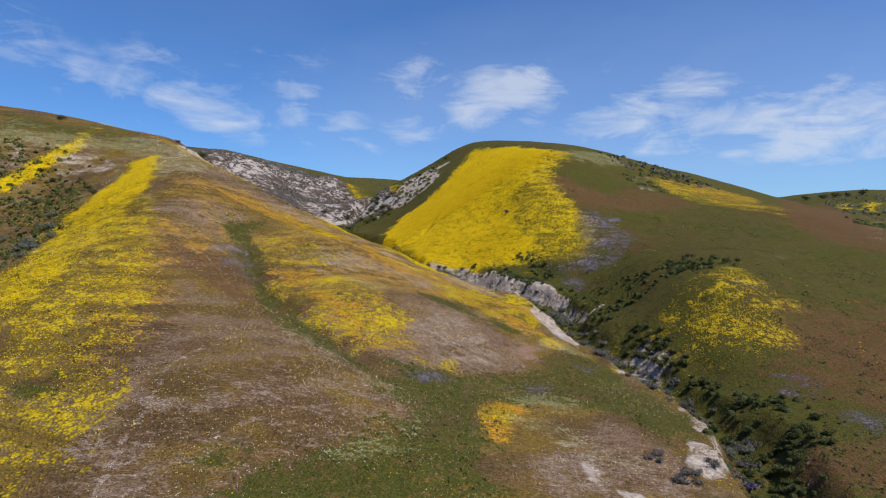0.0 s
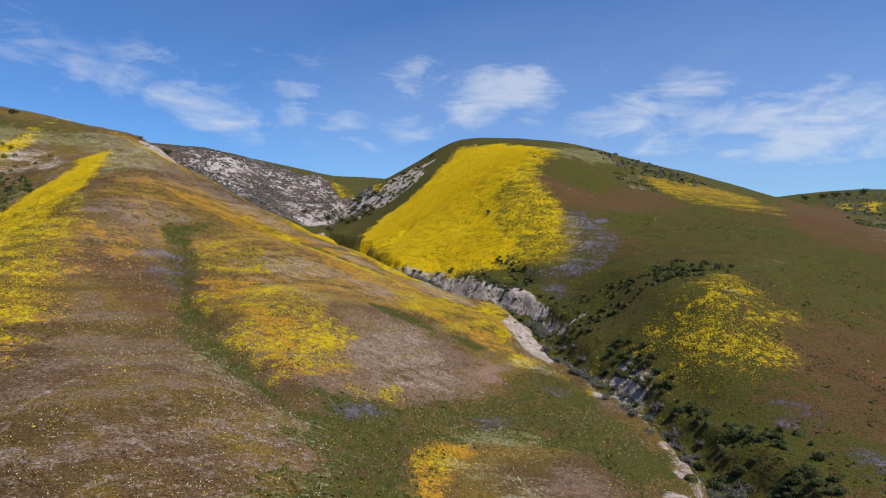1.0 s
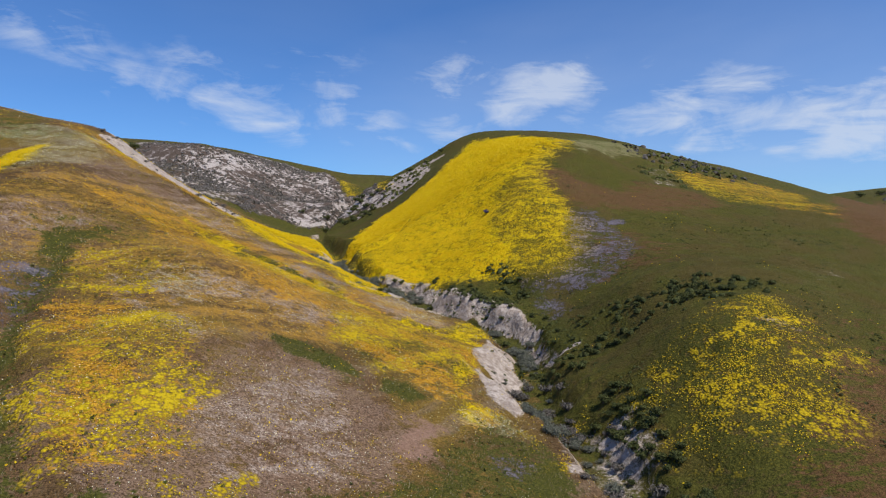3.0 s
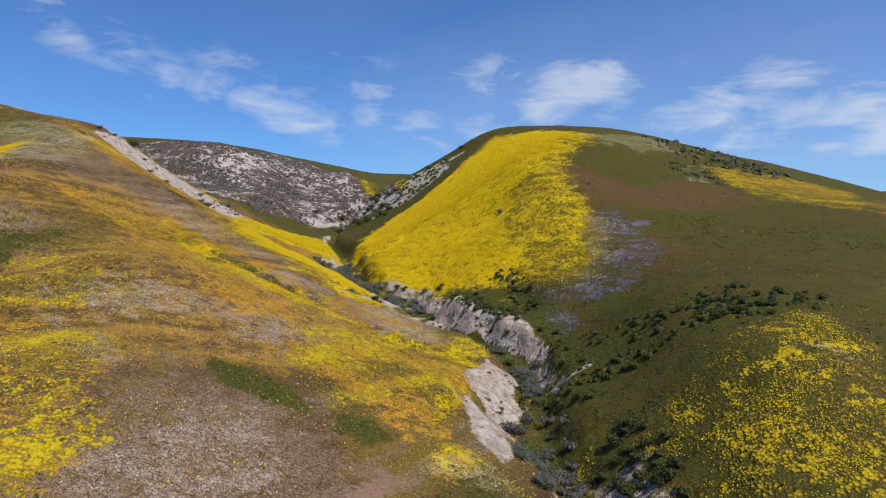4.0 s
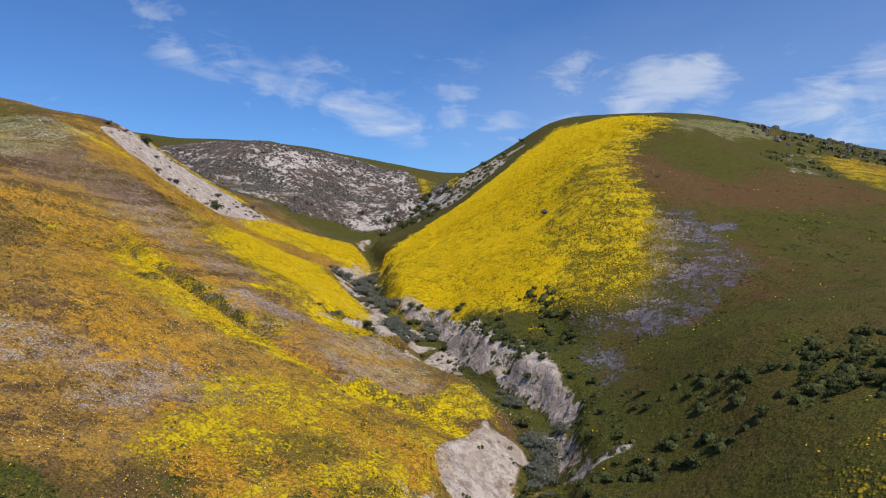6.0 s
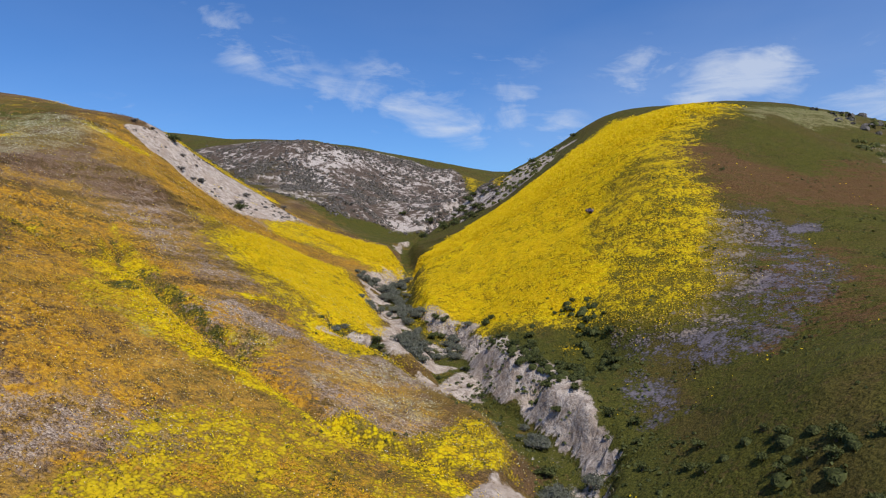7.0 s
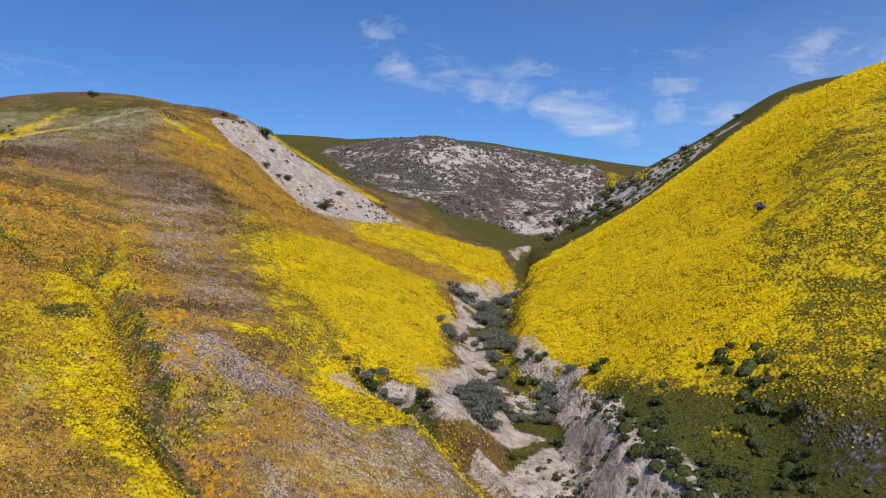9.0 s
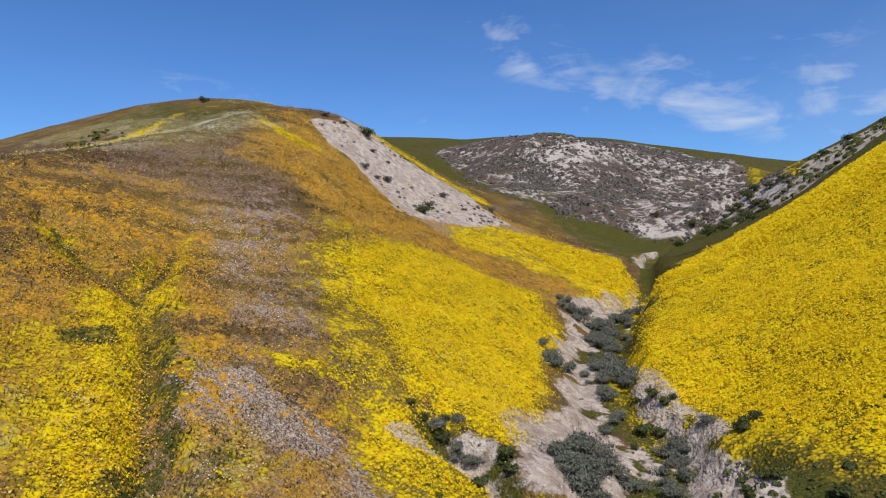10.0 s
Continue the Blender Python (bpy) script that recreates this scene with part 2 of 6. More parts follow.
    # lilac clumps carry the same painted dark-to-bright shading
    base = s.mix(s.math("MULTIPLY", lilac, 0.8), base, s.mix(deep_lilac, (0.070, 0.062, 0.066), (0.19, 0.165, 0.20)))
    base = s.mix(s.math("MULTIPLY", on("white", second), 0.4), base, two((0.16, 0.15, 0.045), (0.58, 0.54, 0.30), 0.4, 0.62))
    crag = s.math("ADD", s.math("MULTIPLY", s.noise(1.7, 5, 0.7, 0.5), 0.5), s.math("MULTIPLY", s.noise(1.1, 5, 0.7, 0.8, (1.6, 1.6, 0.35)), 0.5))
    # bank colour: darker in the crag's hollows, dark specks painted in as crevice shade
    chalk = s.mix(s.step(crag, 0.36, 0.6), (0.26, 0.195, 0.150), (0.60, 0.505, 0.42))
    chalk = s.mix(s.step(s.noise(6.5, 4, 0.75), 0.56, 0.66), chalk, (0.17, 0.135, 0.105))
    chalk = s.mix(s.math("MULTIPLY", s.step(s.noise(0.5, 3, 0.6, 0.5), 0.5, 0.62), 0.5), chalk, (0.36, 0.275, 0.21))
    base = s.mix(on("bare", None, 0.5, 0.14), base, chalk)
    base = s.mix(on("soil", None, 0.8, 0.25), base, two((0.20, 0.115, 0.075), (0.36, 0.225, 0.155), 0.4, 0.62, stalk))
    scab = s.math("ADD", s.math("MULTIPLY", s.noise(0.55, 5, 0.8, 0.5), 0.75), s.math("MULTIPLY", s.noise(0.06, 3, 0.6, 0.6), 0.45))
    scab = s.mix(s.step(scab, 0.59, 0.67), two((0.070, 0.050, 0.036), (0.135, 0.100, 0.078)), two((0.32, 0.26, 0.22), (0.62, 0.55, 0.49)))
    base = s.mix(on("chalk_hill", None, 0.5), base, scab)
    if blades:
        s.lift(1.8)
        base = s.mix(s.math("MULTIPLY", s.step(s.island(), 0.5, 1.0), 0.38), base, s.mix(s.attr("olive"), (0.55, 0.45, 0.31), (0.18, 0.15, 0.045)))
        return s.colour(base)
    rough = s.math("ADD", s.math("MULTIPLY", mid, 0.8), s.math("ADD", s.math("MULTIPLY", speck, 0.7), s.math("MULTIPLY", tuft, 0.3)))
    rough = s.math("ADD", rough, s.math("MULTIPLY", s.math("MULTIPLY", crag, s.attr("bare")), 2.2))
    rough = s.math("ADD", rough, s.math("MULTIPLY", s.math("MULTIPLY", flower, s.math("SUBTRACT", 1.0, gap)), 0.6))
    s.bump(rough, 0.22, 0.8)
    return s.colour(base)


GROUND, SWARD = ground_material("hillside"), ground_material("sward", True)

# ---- the land ----
near_apron = [(0, -20, 2), (-50, 0, 6), (60, 0, 5), (-10, 10, 4.6), (20, 10, 3.1), (-30, 15, 6.1),
    (40, 15, 5), (10, 20, 4.5), (100, 20, 8)]
west_dale = [(-80, 30, 13.9), (-45, 40, 11.2), (-52, 56, 14.5), (-42.8, 72, 20.6), (-70, 75, 21.5),
    (-100, 90, 32.1), (-54.8, 90.8, 25.7), (-45.9, 96.5, 30.9)]
left_spur = [(-19.9, 33.5, 11), (-24.9, 40.2, 14.2), (-18.2, 54.7, 15.6), (-25.7, 55.4, 19),
    (-35.2, 57.4, 18.4), (-30.9, 57.8, 19.5), (-19, 66.9, 18.7), (-27.6, 70.8, 22.2),
    (-34.8, 77.6, 25.6), (-40.7, 80.3, 25.7)]
middle_rib = [(-10.8, 38.8, 12.7), (-9.4, 45.3, 12.8), (4.2, 49.4, 9.3), (-2.1, 52, 12.6), (-7.2, 55, 15),
    (0.5, 56.7, 12.9), (-4.4, 66.9, 15.2), (-13, 70.8, 19.4), (-0.2, 74.8, 14.2), (-6.7, 75, 17.2),
    (-10.8, 84.2, 18.2)]
gully_terrace = [(9.7, 47.5, 8.6)]
east_foot = [(29.6, 50.1, 8.6), (23.9, 57, 8.9), (26.8, 59.7, 11.4), (36.1, 61.2, 11.5), (27.3, 65.8, 15.1),
    (21.7, 74, 12.2), (28.2, 76.2, 16.7), (25.6, 81.6, 16.8), (18.6, 87.1, 12.8),
    (15.5, 96.2, 14.7), (21.9, 96.8, 17.8)]
east_flats = [(50, 40, 6.1), (60, 55, 8.1), (60, 80, 12.9), (90, 80, 11), (110, 110, 16), (68, 119, 22.1),
    (72, 131, 24.8), (92, 137, 22), (140, 140, 16), (110, 150, 21), (79, 154, 26.9)]
left_hill_face = [(1.2, 87.4, 14.1), (-17.5, 87.6, 20.7), (-23.6, 87.6, 22.8), (-6.9, 90.3, 17.7),
    (-22.9, 92, 22.9), (-5.9, 94.6, 17), (-26.9, 96.3, 25.3), (-2.5, 98.8, 14.5), (-18.1, 100, 22),
    (-13.2, 100.8, 19.2)]
left_hill_top = [(-34, 86.3, 27.9), (-32.2, 101.3, 29), (-129, 105, 40.5), (-55.1, 105.5, 33.8),
    (-59.3, 107.2, 36.3), (-47.5, 110.4, 35.7), (-114, 115, 44), (-61, 118, 39.9),
    (-39.4, 122.7, 28.4), (-71, 125, 42.8), (-83, 125, 44.9), (-51.2, 125.9, 37.9),
    (-58, 126, 39.5)]
back_spur = [(-13, 118.6, 16.9), (-28.5, 129.8, 22.9), (-91, 135, 46), (-18.9, 136.8, 19.1)]
# measured spot heights on slopes and gully rims, between the main lines
spot_heights = [(7.7, 56.2, 9.7), (-28.5, 71.1, 23.1), (-1.2, 125.6, 21.3), (-4.1, 90.3, 16.0), (15.8, 96.5, 15.4), (20.1, 95.6, 17.0),
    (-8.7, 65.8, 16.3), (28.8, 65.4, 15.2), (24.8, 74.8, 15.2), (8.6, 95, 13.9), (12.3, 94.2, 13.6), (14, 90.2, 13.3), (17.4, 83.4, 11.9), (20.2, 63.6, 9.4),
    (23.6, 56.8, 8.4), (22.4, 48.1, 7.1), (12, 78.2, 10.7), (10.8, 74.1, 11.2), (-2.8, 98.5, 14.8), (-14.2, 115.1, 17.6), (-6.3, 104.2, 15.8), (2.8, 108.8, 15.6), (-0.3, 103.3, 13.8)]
right_hill_face = [(6.4, 90.4, 12.7), (17.1, 104.3, 20.5), (29.9, 107.3, 22.6), (8.3, 108.4, 18.4),
    (3.3, 108.5, 15.5), (17.7, 112.6, 26.4), (4.2, 113.9, 18.9), (10.7, 119.1, 23.5),
    (16, 119.8, 28.3), (28.5, 122.5, 29), (14.1, 127.9, 31.4)]
right_hill_brow = [(23.1, 135.2, 37.2), (32, 138.4, 36), (35.1, 143.8, 34.4), (24, 150, 40.4), (32, 152, 39.4),
    (42, 160, 39.5), (-11.5, 167.4, 27.3), (-4.7, 169.8, 33.2), (-9.5, 178, 33.8),
    (-5.8, 180, 36.6), (-2.5, 182, 38.4), (8.7, 183.2, 44.7), (36, 185, 46)]
right_hill_crest = [(20, 190, 48.1), (53, 190, 43), (150, 200, 20.1), (75, 205, 39.9), (98, 215, 34.7),
    (125, 230, 31.4), (20, 230, 40), (60, 240, 34.1)]
east_ridge = [(110, 280, 28.1), (172, 280, 36), (192, 280, 38)]
far_dale = [(-23.9, 161.5, 21.4), (-18.4, 164.4, 23.6), (-27.3, 165.6, 21.7), (-42.9, 169.3, 28.9),
    (-14.7, 183.4, 33.9), (3.1, 187, 44.1), (7.8, 190, 47.3), (-37.8, 200.3, 31),
    (-47.4, 203.5, 35.9), (-27.3, 208.5, 31.5)]
far_hill_face = [(-60, 150, 33.3), (-75, 175, 36.1), (-62.5, 181.8, 37.5), (-67, 189.8, 44.7),
    (-75.9, 191.9, 45), (-57.2, 201.1, 43.1), (-61.4, 209.9, 44.6)]
far_hill_crest = [(-90, 165, 36.2), (-52.1, 213, 41.6), (-75, 215, 48.4), (-96, 215, 50.5), (-44.1, 226.5, 41),
    (-38.9, 228.3, 41.2), (-68, 230, 48.4), (-36, 233.4, 38.4), (-130, 240, 56), (-51, 260, 46.4),
    (-176, 260, 64), (-60, 290, 47.1), (-25, 300, 46.4)]
LANDFORMS = [near_apron, west_dale, left_spur, middle_rib, gully_terrace, east_foot, east_flats, left_hill_face, left_hill_top, back_spur, spot_heights, right_hill_face, right_hill_brow, right_hill_crest, east_ridge, far_dale, far_hill_face, far_hill_crest]
# main gully: x, y, height of the bed, half width of the bed, slopes of the west and east banks
GULLY = [(15, 15, 2.2, 1.0, 1.2, 0.9), (18.5, 30, 3.4, 1.0, 1.4, 0.8), (20.8, 45, 4.7, 1.0, 1.5, 0.9), (20.2, 52, 5.5, 0.9, 1.5, 0.8),
         (18.8, 58, 6.2, 0.8, 1.6, 0.8), (17.0, 64, 6.9, 0.8, 1.4, 0.85), (15.7, 68, 7.6, 0.9, 1.0, 0.9), (14.8, 72, 7.9, 1.0, 0.72, 0.95),
         (15.3, 77, 8.7, 0.9, 0.70, 1.1), (15.0, 81, 9.2, 1.0, 0.8, 1.35), (14.0, 85, 9.7, 1.0, 0.9, 1.25), (12.0, 88, 10.5, 1.0, 1.0, 1.3),
         (8.5, 91.5, 11.0, 1.1, 1.0, 1.45), (6.2, 94, 11.2, 1.1, 1.0, 1.5), (4.0, 98, 11.9, 1.4, 0.8, 1.0), (2.0, 102.6, 12.5, 1.1, 0.8, 0.95),
         (-3.4, 106.8, 13.7, 1.0, 0.8, 1.1), (-5.5, 110.5, 14.1, 1.4, 0.75, 1.2), (-9.0, 116.5, 14.3, 1.5, 0.7, 1.2), (-11.4, 122, 15.2, 1.2, 0.7, 1.2),
         (-12.8, 128, 15.6, 0.8, 0.9, 1.4), (-16, 138, 16.8, 0.6, 1.2, 1.5), (-22, 150, 19.0, 0.5, 1.2, 1.4), (-25, 170, 22, 0.3, 1.4, 1.4),
         (-22, 190, 27.5, 0.2, 1.5, 1.5), (-20, 212, 35, 0.1, 1.5, 1.5)]
for k, run in enumerate(np.cumsum([0] + [math.dist(p[:2], q[:2]) for p, q in zip(GULLY, GULLY[1:])])):
    GULLY[k] += (float(run),)
# small rills and hollows: x, y, depth, half width
RILLS = [[(-29.5, 85.8, 0.4, 1.0), (-23.8, 86.0, 0.6, 1.2), (-16.6, 87.0, 0.7, 1.2), (-12.6, 86.0, 0.8, 1.2), (-7.7, 83.9, 1.0, 1.3),
          (-2.1, 82.2, 1.1, 1.4), (1.5, 81.5, 1.2, 1.4), (3.8, 80.8, 1.1, 1.4), (6.5, 80.9, 0.9, 1.3), (8.8, 81.2, 0.5, 1.2)],
         [(-24.1, 92.9, 0.2, 1.0), (-20.5, 90.3, 0.5, 1.1), (-16.6, 87.2, 0.6, 1.1)],
         [(-21.6, 68.8, 0.2, 1.2), (-18.6, 60.8, 0.5, 1.6), (-14.2, 52.7, 0.6, 1.8), (-9.3, 46.5, 0.5, 1.8), (-2.6, 40.0, 0.3, 2.2), (6, 36, 0.2, 2.5)],
         [(-4.6, 94.2, 0.3, 1.2), (-2.6, 93.6, 1.5, 1.6), (-0.4, 93.4, 2.0, 1.7), (2.2, 93.2, 2.0, 1.7), (5.6, 91.0, 1.2, 1.8), (8, 90, 0.8, 2.0)],
         [(-9.5, 125.6, 0.9, 2.2), (-5.7, 125.5, 1.0, 2.0), (-3.0, 128.5, 0.7, 1.8), (-1.5, 132, 0.2, 1.5)]]
# a narrow animal track down the near spur
TRAIL = [(-14.6, 24.0), (-15.0, 27.5), (-15.4, 30.5), (-15.6, 33.5), (-16.0, 37.0), (-14.5, 40.5)]


def lattice(seed):
    return np.random.RandomState(seed).rand(256, 256)


LATTICE = {}


def grain(x, y, size, seed=1):
    """Smooth value noise from 0 to 1 with a cell of that many metres."""
    if seed not in LATTICE:
        LATTICE[seed] = lattice(seed)
    g = LATTICE[seed]
    u, v = np.asarray(x, float) / size + 31.7 * seed, np.asarray(y, float) / size + 17.3 * seed
    i, j = np.floor(u).astype(int), np.floor(v).astype(int)
    a, b = u - i, v - j
    a, b = a * a * (3 - 2 * a), b * b * (3 - 2 * b)
    i0, i1, j0, j1 = i % 256, (i + 1) % 256, j % 256, (j + 1) % 256
    return (g[i0, j0] * (1 - a) + g[i1, j0] * a) * (1 - b) + (g[i0, j1] * (1 - a) + g[i1, j1] * a) * b


def fractal(x, y, size, seed=1, octaves=4):
    total, weight, amp = 0.0, 0.0, 1.0
    for k in range(octaves):
        total = total + amp * grain(x, y, size / 2 ** k, seed + k)
        weight, amp = weight + amp, amp * 0.5
    return total / weight


def smooth(edge0, edge1, v):
    s = np.clip((v - edge0) / (edge1 - edge0), 0, 1)
    return s * s * (3 - 2 * s)


def along(line, x, y):
    """Distance to a polyline in plan, and the line's third and later values at the nearest place."""
    x, y = np.asarray(x, float), np.asarray(y, float)
    best = np.full(x.shape, 1e9)
    side = np.zeros(x.shape)
    values = [np.zeros(x.shape) for _ in line[0][2:]]
    for p, q in zip(line, line[1:]):
        dx, dy = q[0] - p[0], q[1] - p[1]
        s = np.clip(((x - p[0]) * dx + (y - p[1]) * dy) / (dx * dx + dy * dy), 0, 1)
        d = np.hypot(x - p[0] - s * dx, y - p[1] - s * dy)
        near = d < best
        best = np.where(near, d, best)
        side = np.where(near, (x - p[0]) * dy - (y - p[1]) * dx, side)
        values = [np.where(near, a + s * (b - a), v) for a, b, v in zip(p[2:], q[2:], values)]
    return best, side, values


def spline_kernel(x, y, nodes):
    r2 = (x[..., None] - nodes[:, 0]) ** 2 + (y[..., None] - nodes[:, 1]) ** 2
    return np.where(r2 > 0, 0.5 * r2 * np.log(r2 + 1e-12), 0)


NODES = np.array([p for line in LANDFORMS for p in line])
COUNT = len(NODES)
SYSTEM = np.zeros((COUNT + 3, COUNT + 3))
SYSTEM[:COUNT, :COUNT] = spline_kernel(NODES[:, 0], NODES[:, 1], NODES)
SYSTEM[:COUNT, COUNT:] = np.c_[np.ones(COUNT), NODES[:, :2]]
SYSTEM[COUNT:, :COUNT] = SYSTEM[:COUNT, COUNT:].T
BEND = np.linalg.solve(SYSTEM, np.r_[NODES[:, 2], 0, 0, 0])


def hills(x, y):
    """The smooth land before erosion: a thin plate over the crest, spur and dale lines and measured spot heights,
    easing into rolling country far out.
    """
    x, y = np.asarray(x, float), np.asarray(y, float)
    out = np.empty(x.shape)
    fx, fy, fo = x.ravel(), y.ravel(), out.ravel()
    for k in range(0, len(fx), 20000):
        a, b = fx[k:k + 20000], fy[k:k + 20000]
        ca, cb = np.clip(a, -190, 210), np.clip(b, -30, 320)
        near = spline_kernel(ca, cb, NODES) @ BEND[:-3] + BEND[-3] + BEND[-2] * ca + BEND[-1] * cb
        off = np.hypot(a - ca, b - cb)
        far = 12 + 34 * fractal(a, b, 420, 40, 3)
        w = smooth(0, 160, off)
        fo[k:k + 20000] = near * (1 - w) + far * w
    return fo.reshape(x.shape)


def erode(x, y, z):
    """Cuts the gully, a bed with steep, ragged banks, and the rills. Returns the height, the bank's share and the bed's share."""
    rag = fractal(x, y, 3.0, 60, 3) - 0.5
    d, side, (bed, width, west, east_bank, way) = along(GULLY, x, y)
    east = smooth(-0.6, 0.6, np.sign(side) * d)
    # runnels down the banks: sharp ribs between rounded gutters, some deep
    gutter = np.abs(2 * grain(way + 40 * east + 0.7 * rag, 0.12 * d, 1.5, 71) - 1) ** 0.7
    chute = smooth(0.62, 0.9, grain(way + 25 * east, 0.0 * d, 2.7, 74))
    flute = fractal(x, y, 0.9, 70, 2) - 0.5
    run = np.maximum(0, d + 1.1 * rag + 0.3 * flute - width + smooth(0.3, 1.6, d - width) * (0.75 * (gutter - 0.5) - 0.9 * chute))
    face = west * (1 - east) + east_bank * east
    wall = bed + 0.3 * (fractal(x, y, 1.6, 80, 2) - 0.5) + run * face + 0.5 * smooth(0.5, 1.3, run) * east
    cut = np.minimum(z, wall)
    steep = smooth(0.15, 0.6, z - cut) * smooth(0.05, 0.4, run) * np.maximum(east, 0.12 + 0.55 * smooth(89, 94, y))
    floor_ = smooth(0.5, 1.2, z - cut) * (1 - smooth(0.0, 0.5, run))
    for line in RILLS:
        d, side, (deep, width) = along(line, x, y)
        d = d + 0.5 * rag * width
        cut = np.minimum(cut, z - deep * (1 - smooth(0.1, 1.0, d / width)))
    return cut, steep, floor_


def relief(x, y):
    """Height of the ground with hummocks and terracettes, the bare bank and the gully bed."""
    base = hills(x, y)
    spurs = np.abs(fractal(x + 0.6 * y, y, 20, 50, 2) - 0.5)
    base = base + smooth(158, 172, y) * (1 - smooth(196, 214, y)) * smooth(-22, -36, x) * (4.5 * spurs - 0.8)
    base = base + 0.5 * (fractal(x, y, 9, 20, 3) - 0.5) + 0.16 * (fractal(x, y, 1.3, 30, 2) - 0.5)
    return erode(x, y, base)


PATCHES = {}


def patch(kind, strength, soft, outline):
    """A stand of plants or bare soil, as an outline in plan."""
    PATCHES.setdefault(kind, []).append((strength, soft, outline))


patch("bare", 0.45, 1.5, [(-60.9, 100.0), (-60.1, 104.0), (-56.7, 106.1), (-50.7, 97.3), (-53.4, 95.3), (-58.4, 96.4)])
patch("bare", 0.45, 1.5, [(-68.5, 100.2), (-68.9, 104.8), (-65.4, 105.1), (-64.2, 100.3), (-65.3, 96.0)])
patch("white", 0.4, 2, [(-75.6, 109.3), (-74.4, 113.2), (-69.4, 108.5), (-70.3, 104.2), (-71.8, 103.6)])
patch("green", 0.6, 2, [(-79.0, 114.1), (-68.3, 113.1), (-57.2, 112.8), (-58.4, 109.5), (-69.0, 107.8), (-71.8, 103.6)])
patch("bare", 1, 0.6, [(-3.0, 98.4), (-2.0, 100.7), (-1.8, 105.9), (1.0, 103.9), (0.6, 94.8), (-1.3, 96.2)])
patch("brush", 0.8, 2, [(24.9, 77.7), (28.2, 76.9), (31.8, 75.3), (33.0, 73.7), (28.5, 72.6), (25.7, 74.0), (22.5, 74.8), (19.2, 72.7), (16.9, 75.9), (17.4, 78.0), (20.5, 78.5)])
patch("brush", 0.8, 2, [(20.3, 53.5), (23.2, 50.4), (25.5, 45.0), (24.6, 41.4), (20.1, 34.3), (18.0, 36.8), (20.1, 44.6)])
patch("rust", 0.7, 6, [(33.5, 61.3), (45.0, 64.7), (31.6, 45.3), (30.6, 51.6), (29.6, 54.0)])
patch("rust", 0.6, 3, [(24.7, 39.8), (29.0, 41.5), (23.8, 33.9), (20.6, 33.6)])
patch("purple", 0.5, 1, [(28.6, 43.6), (30.7, 44.0), (29.2, 41.8), (27.6, 41.5)])
patch("purple", 0.35, 1, [(27.4, 50.7), (28.8, 50.1), (27.9, 48.8), (26.8, 49.2)])
patch("green", 0.8, 1, [(-10.4, 126.1), (-7.2, 127.3), (-2.9, 132.3), (-1.5, 129.5), (-5.4, 127.2), (-6.7, 118.7), (-9.6, 123.3)])
patch("orange", 0.3, 3, [(16.4, 122.2), (21.6, 111.7), (22.4, 105.4), (16.2, 107.5), (13.4, 118.3)])
patch("rust", 0.75, 3, [(16.8, 126.6), (22.6, 124.0), (28.1, 119.9), (43.4, 128.5), (48.9, 125.1), (36.2, 115.2), (26.1, 110.5), (22.4, 112.6)])
patch("rust", 0.5, 3, [(24.3, 101.6), (30.2, 102.6), (34.2, 97.4), (29.4, 88.5), (25.4, 91.2)])
patch("green", 0.3, 2, [(19.1, 133.6), (27.1, 136.3), (33.6, 134.1), (34.1, 128.2), (25.8, 125.4), (19.6, 125.0)])
patch("green", 0.7, 2, [(10.2, 100.3), (18.2, 95.1), (18.5, 90.9), (16.8, 82.8), (14.0, 92.5)])
patch("white", 0.5, 2, [(24.5, 136.2), (34.7, 157.3), (39.6, 156.4), (33.6, 150.2)])
patch("bare", 0.36, 1.5, [(42.3, 148.3), (49.1, 151.3), (44.0, 130.5), (40.4, 128.8), (39.7, 132.4)])
patch("bare", 0.95, 0.8, [(-17.2, 171.5), (-12.2, 174.4), (-6.8, 181.4), (-3.0, 185.6), (-1.1, 173.3), (-5.1, 167.1), (-11.7, 167.6)])
patch("orange", 0.55, 3, [(54.4, 144.2), (85.3, 161.0), (65.5, 125.6), (54.5, 129.6)])
patch("white", 0.6, 1, [(-66.2, 103.3), (-59.8, 107.2), (-51.9, 112.8), (-46.5, 108.5), (-56.0, 107.5), (-61.8, 103.6)])
patch("bare", 0.9, 0.6, [(10.6, 75.8), (11.8, 79.0), (13.3, 81.3), (15.3, 77.2), (14.4, 70.0), (12.8, 72.3)])
patch("bare", 0.8, 0.7, [(10.0, 71.3), (10.9, 73.1), (13.1, 70.2), (13.6, 68.5), (11.5, 67.8)])
patch("bare", 0.9, 0.7, [(-2.9, 98.7), (-2.0, 105.2), (1.5, 99.9), (3.3, 101.8), (5.1, 99.7), (3.3, 98.8), (0.8, 96.1), (-1.2, 96.7)])
patch("bare", 0.8, 0.6, [(-15.1, 120.8), (-15.4, 130.6), (-15.9, 136.6), (-13.5, 127.0), (-12.9, 120.1), (-14.2, 121.3)])
patch("bare", 0.7, 0.6, [(-24.2, 151.8), (-24.8, 157.2), (-24.5, 156.5), (-22.8, 149.9)])
patch("orange", 0.6, 2, [(-55.0, 116.1), (-51.6, 120.3), (-44.4, 117.6), (-43.3, 114.6), (-46.9, 113.4)])
